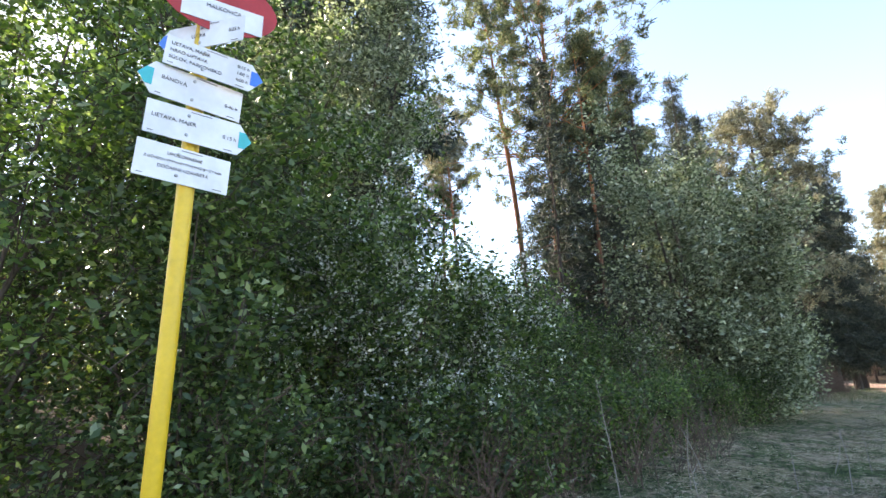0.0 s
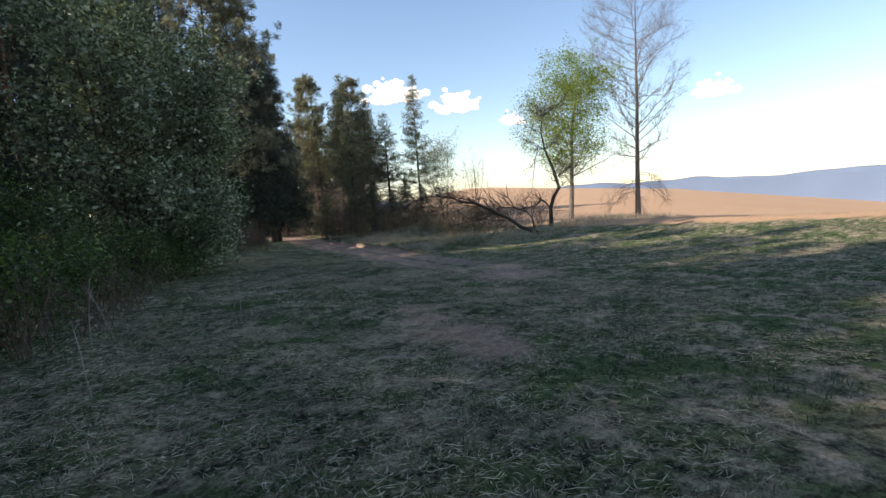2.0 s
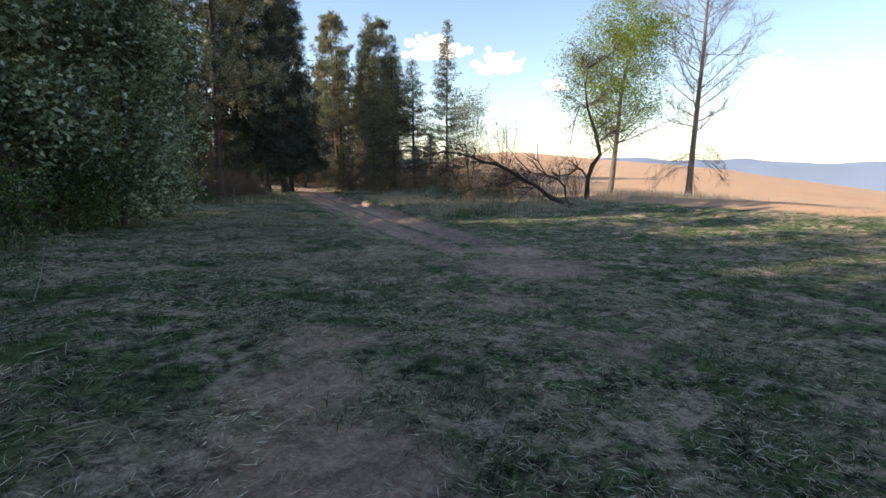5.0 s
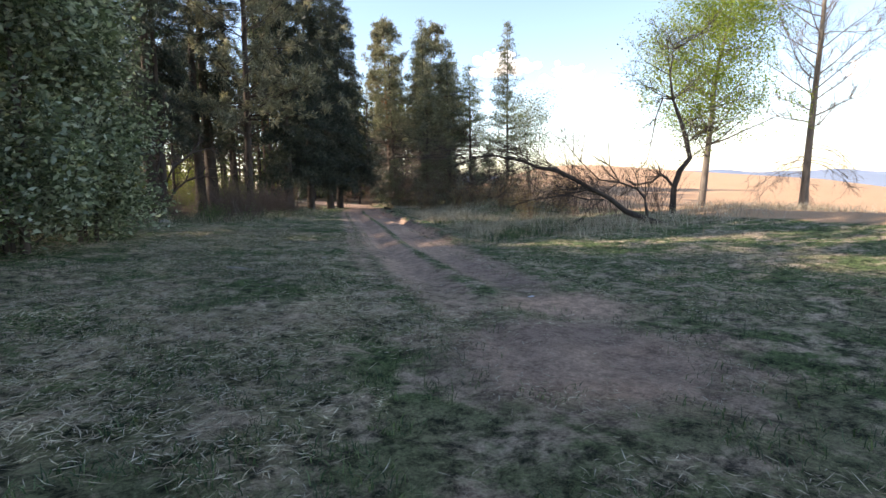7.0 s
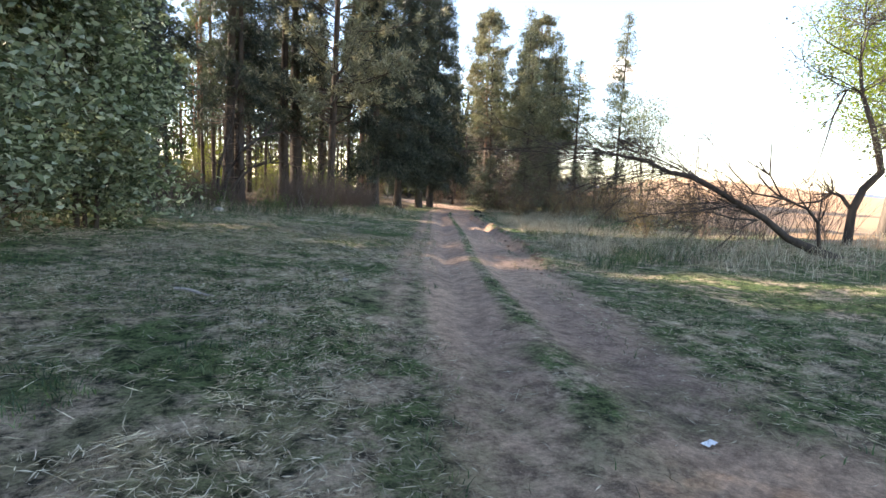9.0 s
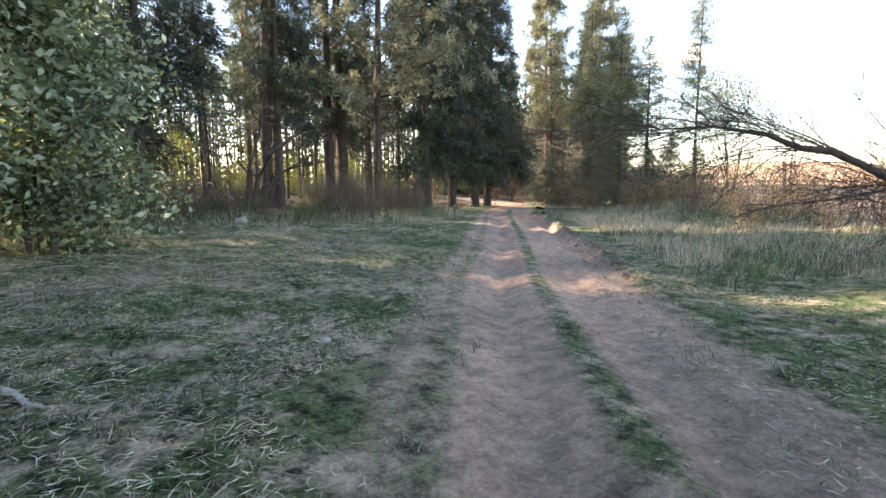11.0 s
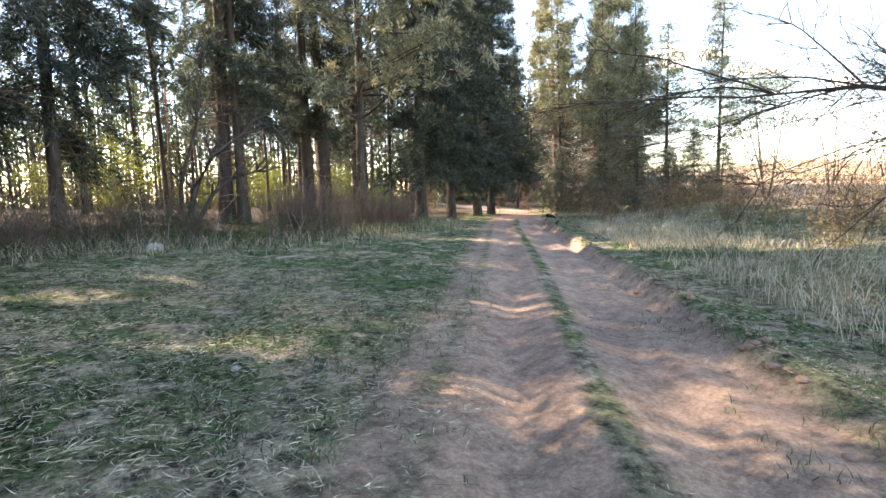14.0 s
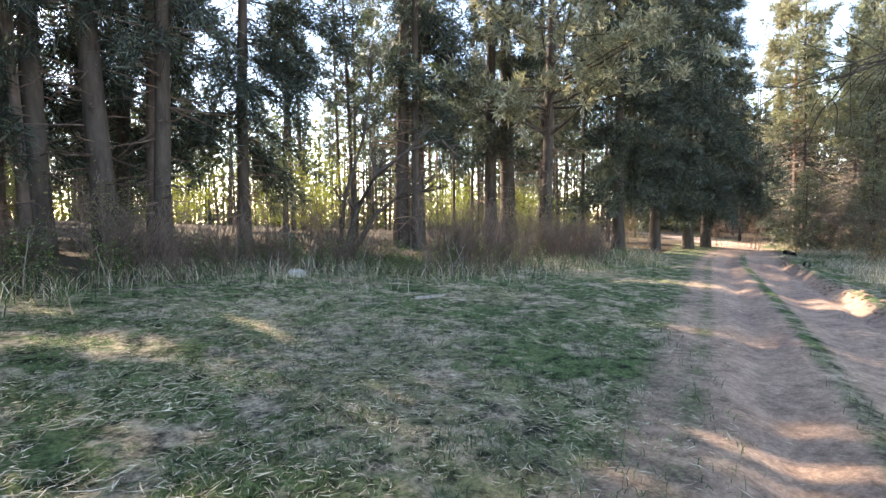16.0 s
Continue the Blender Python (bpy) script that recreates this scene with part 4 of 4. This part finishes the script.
def meadow_points(n, spread=7.5):
    """Places on the meadow, denser near the walked line."""
    line = np.array([(0.5, 1.5), (3, 3), (6, 4), (10, 7.5), (13, 11.5), (15.5, 16), (17, 19.5)])
    k = rng.uniform(0, len(line) - 1.001, n)
    i = k.astype(int)
    p = line[i] + (line[i + 1] - line[i]) * (k - i)[:, None] + rng.normal(0, 1, (n, 2)) * spread * rng.uniform(0.2, 1.0, n)[:, None]
    keep = p[:, 1] < forest_edge(p[:, 0]) + 1.5
    return p[keep, 0], p[keep, 1]


def patchy(x, y, s, low):
    v = np.array([noise.noise(Vector((a * s, b * s, 3.7))) for a, b in zip(x, y)])
    return v > low


x, y = meadow_points(400000, 8.5)
side, along = track_frame(x, y)
keep = (rng.uniform(size=len(x)) > 1.4 * worn(x, y)) & patchy(x, y, 0.9, -0.16) & patchy(x, y, 3.4, -0.02) & ~((np.abs(side) < 1.4) & (track_strength(along) > 0.4) & (rng.uniform(size=len(x)) > 0.3 * (np.abs(side) > 0.75) + 0.25 * (np.abs(side - 0.03) < 0.14)))
sh = Shell()
blades(sh, x[keep], y[keep], 0.085, 0.0070, 0.75)
tagged(new("meadow_grass", sh.mesh("meadow_grass", M_GRASS)), "short green meadow grass in patches", "grass", kind="stuff")
x, y = meadow_points(300000, 8.0)
side, along = track_frame(x, y)
keep = (rng.uniform(size=len(x)) > 1.1 * worn(x, y)) & patchy(x, y, 0.7, -0.2) & ~((np.abs(side) < 1.4) & (track_strength(along) > 0.4) & (rng.uniform(size=len(x)) > 0.12 + 0.3 * (np.abs(side) > 0.75)))
sh = Shell()
straws(sh, x[keep], y[keep], 0.085, 0.0050)
for cx, cy, n, s in ((2.8, 4.6, 1500, 1.0), (4.4, 6.6, 1300, 1.2), (3.4, 2.6, 500, 0.9), (11.2, 12.6, 1100, 1.5), (13.4, 16.4, 900, 1.3), (15.1, 21.6, 900, 0.6), (9.4, 9.4, 700, 1.2), (1.4, 5.8, 900, 0.7)):
    straws(sh, rng.normal(cx, s, n), rng.normal(cy, s, n), 0.20, 0.0042)
# swept-together swathes of longer hay
for cx, cy, n, s in ((2.6, 4.4, 5200, 1.1), (4.6, 6.4, 4200, 1.3), (3.2, 2.4, 3000, 1.0), (7.0, 6.5, 3200, 1.6), (10.6, 11.4, 5200, 1.5), (12.6, 14.6, 5200, 1.3), (14.6, 18.6, 3600, 1.2), (15.0, 21.4, 3600, 0.7), (12.0, 17.5, 3600, 1.5), (9.0, 8.6, 3600, 1.2), (8.0, 4.0, 2600, 1.3), (15.6, 23.4, 2600, 0.9), (11.4, 9.4, 2600, 0.7)):
    n = int(n * 0.9)
    hx, hy = rng.normal(cx, s, n), rng.normal(cy, s, n)
    ok = patchy(hx, hy, 1.3, -0.05)
    straws(sh, hx[ok], hy[ok], 0.13, 0.0040)
tagged(new("dry_hay", sh.mesh("dry_hay", M_STRAW)), "dry pale straw lying flat on the meadow", "straw", kind="stuff")

# tall dead grass and weeds along the wood's edge and on the verge right of the track
sh, sg = Shell(), Shell()
x = rng.uniform(-6, 26, 8000)
y = forest_edge(x) + rng.normal(0.3, 0.9, len(x))
side, along = track_frame(x, y)
keep = side < -2.3
blades(sh, x[keep], y[keep], 0.40, 0.008, 0.55)
x2 = rng.uniform(-6, 26, 9000)
y2 = forest_edge(x2) + rng.normal(0.9, 1.2, len(x2))
side, along = track_frame(x2, y2)
keep = side < -2.4
blades(sg, x2[keep], y2[keep], 0.42, 0.012, 0.6)
along = rng.uniform(20, 75, 36000)
off = np.abs(rng.normal(0, 3.6, len(along))) + 2.6
tx = np.array([p[0] for p in TRACK])
ty = np.array([p[1] for p in TRACK])
cum = np.concatenate([[0], np.cumsum(np.hypot(np.diff(tx), np.diff(ty)))])
px, py = np.interp(along, cum, tx), np.interp(along, cum, ty)
vx, vy = px + off * 0.83, py - off * 0.56
keep = (vy > 13.5) & (vx > 18)
green = patchy(vx, vy, 0.45, 0.16) & keep
blades(sg, vx[green], vy[green], 0.30, 0.011, 0.6)
keep &= ~green
blades(sh, vx[keep], vy[keep], 0.36, 0.010, 0.6)
vx, vy = rng.uniform(22, 40, 5000), rng.normal(12.6, 1.5, 5000)
blades(sh, vx, vy + (vx - 29) * -0.25, 0.45, 0.010, 0.45)
tagged(new("tall_dead_grass", sh.mesh("tall_dead_grass", M_STRAW)), "tall bleached dead grass along the wood and verge", "grass", kind="stuff")
tagged(new("edge_weeds", sg.mesh("edge_weeds", M_GRASS)), "rank green weeds along the wood's edge", "weeds", kind="stuff")

BRUSH = "low tangled leafless brush on the wood's edge"
brush = [bare_shrub((0, 0, -200), 1.2, BRUSH, M_TWIG, 14, "brush", name="brushwood") for _ in range(2)] + [bare_shrub((0, 0, -200), 1.3, "low leafy brush on the wood's edge", M_TWIG, 12, "brush", M_SHRUB, name="brushwood")]
done = [False] * 3


def put(models_list, flags, k, m):
    if flags[k]:
        copy_thing(models_list[k], m)
    else:
        models_list[k].matrix_basis = m
        flags[k] = True


for i in range(165):
    x = rng.uniform(-3.5, 23)
    y = forest_edge(x) + rng.uniform(0.0, 3.4)
    put(brush, done, (0, 1, 2, 1)[i % 4], pose(x, y, ground_z(x, y), 0, 0, rng.uniform(0, 360)) @ Matrix.Scale(rng.choice([0.55, 0.8, 1.0, 1.2, 1.45]), 4))
for i in range(46):
    x = rng.uniform(7.5, 22)
    y = forest_edge(x) + rng.uniform(0.5, 2.6)
    if float(track_frame(np.array(x), np.array(y))[0]) < -3.0:
        put(brush, done, (0, 1, 2)[i % 3], pose(x, y, ground_z(x, y), 0, 0, rng.uniform(0, 360)) @ Matrix.Scale(rng.uniform(0.6, 1.2), 4))
OCHRE = "leafless ochre shrub on the verge of the field"
verge = [bare_shrub((0, 0, -200), 2.6, OCHRE, M_TWIG, 24, "verge shrubs", name="shrub"), bare_shrub((0, 0, -200), 2.0, "shrub with withered brown leaves on the verge", M_TWIG, 16, "verge shrubs", M_DRYLEAF)]
vdone = [False] * 2
for i, (x, y) in enumerate(((30.5, 17.0), (32.0, 19.5), (34.0, 22.5), (36.0, 26.0), (33.5, 25.5), (38.5, 29.5), (31.5, 14.6), (36.5, 31.5), (40.0, 34.0), (29.0, 19.5), (38.0, 36.5), (35.0, 34.0), (31.0, 18.4), (33.0, 20.8), (32.8, 17.4), (35.0, 24.4), (34.6, 19.4), (37.0, 28.0), (30.2, 15.6), (36.4, 22.8), (33.8, 15.6), (39.0, 32.0))):
    put(verge, vdone, i % 2, pose(x, y, ground_z(x, y), 0, 0, rng.uniform(0, 360)))
conifer_low = bare_shrub((0, 0, -200), 3.4, "brown twiggy undergrowth below the pines", M_TWIG, 22, "undergrowth")
flag = [False]
for x, y in ((39.5, 43.0), (40.5, 41.0), (42.0, 40.0), (43.0, 38.5), (39.0, 46.5), (45.0, 38.0), (47.0, 37.0), (38.5, 49.5), (46.2, 39.6), (44.4, 41.0), (48.5, 42.5), (49.5, 39.5), (51.0, 43.0), (41.2, 43.4), (50.8, 37.0), (43.6, 46.5), (54.0, 45.0)):
    put([conifer_low], flag, 0, pose(x, y, ground_z(x, y), 0, 0, rng.uniform(0, 360)))


# ---------------------------------------------------------------- the signpost
def board(bm, outline, depth, m):
    vs = [bm.verts.new(m @ Vector((a, -depth / 2, b))) for a, b in outline]
    ws = [bm.verts.new(m @ Vector((a, depth / 2, b))) for a, b in outline]
    n = len(vs)
    bm.faces.new(vs)
    bm.faces.new(ws[::-1])
    for i in range(n):
        bm.faces.new((vs[(i + 1) % n], vs[i], ws[i], ws[(i + 1) % n]))


def lettering(text, size, m, parent, align="LEFT"):
    cu = bpy.data.curves.new("lettering", "FONT")
    cu.body, cu.size, cu.align_x, cu.extrude = text, size, align, 0.0006
    tmp = new("lettering", cu)
    bpy.context.view_layer.update()
    me = bpy.data.meshes.new_from_object(tmp.evaluated_get(bpy.context.evaluated_depsgraph_get()))
    bpy.data.objects.remove(tmp)
    me.materials.clear()
    me.materials.append(M_INK)
    ob = new("lettering", me)
    ob.parent = parent
    ob.matrix_basis = m @ pose(0, 0, 0, 90)
    return ob


POLE_X, POLE_Y = -1.13, 1.87
BASE = ground_z(POLE_X, POLE_Y)
post = thing("signpost", (0, 0, 0), "yellow steel hiking signpost with white arrow boards", "signpost")
sh = Shell()
zs = np.linspace(BASE - 0.3, 3.02, 14)
sh.tube(np.stack([POLE_X + 0.045 * (zs - 1.2), 0.0 * zs + POLE_Y, zs], -1), np.full(14, 0.029), 28)
part("pole", sh, M_YELLOW, post, "yellow painted steel tube", True)
sh = Shell()
sh.tube([(POLE_X + 0.082, POLE_Y, 3.02), (POLE_X + 0.083, POLE_Y, 3.035), (POLE_X + 0.083, POLE_Y, 3.04)], [0.031, 0.029, 0.001], 28)
part("cap", sh, M_YELLOW, post)


def arrow_board(c, yaw, w, h, roll, tip, colour, texts, depth=0.004):
    """A board: body, painted arrow tip (tip -1, 0 or 1), frame groove, two bolts and its lettering."""
    m = pose(*c, 0, 0, yaw) @ pose(0, 0, 0, 0, -roll, 0)
    t = 0.075
    if tip > 0:
        out = [(-w / 2, -h / 2), (w / 2, -h / 2), (w / 2 + t * 0.62, 0), (w / 2, h / 2), (-w / 2, h / 2)]
    elif tip < 0:
        out = [(-w / 2, -h / 2), (w / 2, -h / 2), (w / 2, h / 2), (-w / 2, h / 2), (-w / 2 - t * 0.62, 0)]
    else:
        out = [(-w / 2, -h / 2), (w / 2, -h / 2), (w / 2, h / 2), (-w / 2, h / 2)]
    bm = bmesh.new()
    board(bm, out, depth, m)
    b = bm_part("board", bm, M_SIGN, post, "white enamelled board" + (" with arrow tip" if tip else ""))
    if tip:
        e = w / 2 * tip
        n = (w / 2 + t * 0.62) * tip
        q = h * 0.26
        bm = bmesh.new()
        k = (1 - q / (h / 2))
        tri = [(e, -q), (e + (n - e) * k, -q), (n * 0.998, 0), (e + (n - e) * k, q), (e, q)]
        board(bm, tri if tip > 0 else tri[::-1], 0.001, m @ Matrix.Translation((0, -depth / 2 - 0.0012, 0)))
        bm_part("arrow_mark", bm, colour, b)
    for text, size, a, z, align in texts:
        lettering(text, size, m @ Matrix.Translation((a, -depth / 2 - 0.0012, z)), b, align)
    for a, z, ln, hh in ((0.02, h * 0.43, 0.07, 0.002), (-w / 2 + 0.022, -h * 0.42, 0.018, 0.002), (w / 2 - 0.035, -h * 0.43, 0.03, 0.002)):
        bm = bmesh.new()
        board(bm, [(a - ln / 2, z - hh / 2), (a + ln / 2, z - hh / 2), (a + ln / 2, z + hh / 2), (a - ln / 2, z + hh / 2)], 0.0008, m @ Matrix.Translation((0, -depth / 2 - 0.001, 0)))
        bm_part("print_line", bm, M_INK, b)
    for z in (-h * 0.3, h * 0.3):
        sh = Shell()
        p = [m @ Vector((-0.02, y, z)) for y in (0.03, -depth / 2 - 0.003, -depth / 2 - 0.0031)]
        sh.tube([tuple(v) for v in p], [0.006, 0.006, 0.0005], 8)
        part("bolt", sh, M_STEEL, b)
    return b


S = 0.0165
arrow_board((-1.077, 1.830, 2.267), 39.7, 0.304, 0.130, -4.5, 0, None, [("UPOZORNENIE", S, 0, 0.028, "CENTER"), ("Z DÔVODU VÝSTAVBY DIAĽNICE JE TZT 5606", S * 0.74, 0, 0.004, "CENTER"), ("DOČASNE UZAVRETÁ", S, 0, -0.022, "CENTER")])
arrow_board((-1.052, 1.832, 2.415), 37.2, 0.307, 0.122, -4.0, 1, M_TEAL, [("LIETAVA, MAJER", 0.020, -0.135, 0.002, "LEFT"), ("0:15 h", 0.019, 0.145, -0.012, "RIGHT")])
arrow_board((-1.042, 1.834, 2.548), 40.0, 0.300, 0.122, -5.1, -1, M_TEAL, [("BÁNOVÁ", 0.020, -0.125, 0.006, "LEFT"), ("0:40 h", 0.019, 0.138, -0.020, "RIGHT")])
arrow_board((-1.007, 1.826, 2.659), 35.1, 0.290, 0.112, -5.7, 1, M_BLUE, [("LIETAVA, MAJER", 0.018, -0.130, 0.024, "LEFT"), ("HRAD LIETAVA", 0.018, -0.130, -0.003, "LEFT"), ("SÚĽOV, PARKOVISKO", 0.018, -0.130, -0.030, "LEFT"), ("0:15 h", 0.018, 0.138, 0.024, "RIGHT"), ("1:00 h", 0.018, 0.138, -0.003, "RIGHT"), ("4:00 h", 0.018, 0.138, -0.030, "RIGHT")])
arrow_board((-1.032, 1.836, 2.785), -16.3, 0.330, 0.098, -3.3, -1, M_BLUE, [("0:25 h", 0.019, 0.150, -0.006, "RIGHT"), ("LÚČKA", 0.019, -0.060, -0.006, "LEFT")])
# the red place board with its white name plate, at the top
m = pose(-0.985, 1.850, 2.925, 0, 0, 31.5) @ pose(0, 0, 0, 0, 2.8, 0)
bm = bmesh.new()
board(bm, [(0.205 * math.cos(radians(a)), 0.125 * math.sin(radians(a))) for a in range(0, 360, 15)], 0.004, m)
disc = bm_part("name_board", bm, M_RED, post, "red enamelled rounded board")
bm = bmesh.new()
board(bm, [(-0.142, -0.047), (0.142, -0.047), (0.142, 0.047), (-0.142, 0.047)], 0.003, m @ Matrix.Translation((0.01, -0.005, -0.045)))
bm_part("name_plate", bm, M_SIGN, disc, "white name plate")
lettering("MALKOVICA", 0.022, m @ Matrix.Translation((0.01, -0.008, -0.035)), disc, "CENTER")


# ---------------------------------------------------------------- small things on the ground
def stick(a, b, r, label, material=M_PALETWIG, name="stick", lift=0.0):
    ob = thing(name, at_ground(*a), label, "stick")
    dx, dy = b[0] - a[0], b[1] - a[1]
    z1 = ground_z(*b) - ground_z(*a) + lift
    line = np.array([(dx * k + 0.03 * math.sin(5 * k), dy * k + 0.03 * math.sin(7 * k), z1 * k + r * 0.7) for k in np.linspace(0, 1, 7)])
    sh = Shell()
    sh.tube(line, np.linspace(r, r * 0.6, 7), 7)
    part("wood", sh, material, ob)
    return ob


def stalk(x, y, h, lean=0.1):
    ob = thing("dry_stalk", at_ground(x, y), "single tall bleached dead weed stalk in the grass", "plant", "dead stalks")
    sh = Shell()
    line = wander((0, 0, -0.03), (rng.normal(0, lean), rng.normal(0, lean), 1), h, 7, 0.12)
    sh.tube(line, np.linspace(0.007, 0.003, 8), 5)
    for _ in range(5):
        tw = wander(line[rng.integers(3, 8)], unit(1)[0] * 0.7 + np.array([0, 0, 0.8]), 0.16 * h, 3, 0.3)
        sh.tube(tw, np.linspace(0.003, 0.0015, 4), 3)
    part("stem", sh, M_PALETWIG, ob)


TANGLE = "low tangle of dry brown twigs in front of the thicket"
tangle = bare_shrub((0, 0, -200), 0.95, TANGLE, M_TWIG, 14, "dry tangles", name="brushwood")
tf = [False]
for x, y in ((0.1, 5.7), (1.2, 6.7), (-0.7, 5.3), (2.3, 7.7), (0.6, 6.6), (3.4, 8.6), (1.6, 8.0), (4.4, 9.6)):
    put([tangle], tf, 0, pose(x, y, ground_z(x, y), 0, 0, rng.uniform(0, 360)) @ Matrix.Scale(rng.uniform(0.7, 1.3), 4))
for x, y, h in ((1.75, 6.6, 1.45), (2.05, 5.2, 0.75), (4.9, 7.3, 0.95), (4.4, 7.6, 0.6), (3.4, 8.0, 0.8), (-0.55, 5.6, 0.8), (1.0, 6.2, 0.7), (5.6, 8.6, 0.7), (6.4, 8.9, 0.6), (2.9, 7.4, 0.9)):
    stalk(x, y, h)
for i in range(40):
    x = rng.uniform(-2, 24)
    y = forest_edge(x) + rng.uniform(-0.6, 1.2)
    if abs(float(track_frame(np.array(x), np.array(y))[0])) > 2.5:
        stalk(x, y, rng.uniform(0.5, 1.1), 0.2)
LOG = "weathered pale stick lying in the grass"
stick((4.2, 3.9), (4.55, 3.55), 0.012, LOG)
stick((11.6, 12.7), (11.95, 12.35), 0.022, LOG)
stick((16.4, 22.9), (16.9, 23.3), 0.03, LOG)
stick((-0.9, 6.2), (0.6, 6.9), 0.014, "long grey fallen branch propped in the thicket", M_GREYBARK, lift=0.5)
stick((-1.6, 5.0), (-0.6, 5.6), 0.011, "long grey fallen branch propped in the thicket", M_GREYBARK, lift=0.25)
stick((0.2, 5.8), (1.3, 6.6), 0.011, "long grey fallen branch propped in the thicket", M_GREYBARK, lift=0.3)
for a, b in (((36.2, 40.3), (37.6, 41.4)), ((35.8, 39.2), (36.8, 40.6)), ((30.4, 32.0), (31.3, 33.0))):
    stick(a, b, 0.12, "short cut log lying beside the track", M_BARK, "log")


def pebble(x, y, r, label, material):
    bm = bmesh.new()
    bmesh.ops.create_icosphere(bm, subdivisions=2, radius=r)
    for v in bm.verts:
        v.co *= 1 + 0.25 * noise.noise(v.co * (2.2 / r) + Vector((x, y, 0)))
        v.co.z *= 0.6
    me = bpy.data.meshes.new("stone")
    bm.to_mesh(me)
    bm.free()
    me.materials.append(material)
    ob = new("stone", me)
    ob.location = (x, y, ground_z(x, y) + r * 0.25)
    tagged(ob, label, "stone", "stones")


for x, y, r in ((13.6, 13.0, 0.045), (15.1, 16.6, 0.035), (14.3, 25.0, 0.18), (12.1, 11.2, 0.03)):
    pebble(x, y, r, "pale rounded stone lying in the grass", M_STONE)
for i in range(150):
    al = rng.uniform(28, 60)
    off = rng.normal(1.55, 0.16)
    x, y = float(np.interp(al, cum, tx)) + off * 0.83, float(np.interp(al, cum, ty)) - off * 0.56
    pebble(x, y, rng.uniform(0.02, 0.055), "reddish clod of earth on the track's bank", M_CLOD)

bm = bmesh.new()
bmesh.ops.create_grid(bm, x_segments=6, y_segments=4, size=0.5)
for v in bm.verts:
    v.co = Vector((v.co.x * 0.10, v.co.y * 0.045, 0.012 + 0.012 * noise.noise(v.co * 4)))
me = bpy.data.meshes.new("paper_scrap")
bm.to_mesh(me)
bm.free()
me.materials.append(M_LITTER)
ob = new("paper_scrap", me)
ob.location = at_ground(13.74, 8.22)
sol = ob.modifiers.new("thickness", "SOLIDIFY")
sol.thickness = 0.002
tagged(ob, "crumpled white paper scrap lying on the track", "litter")
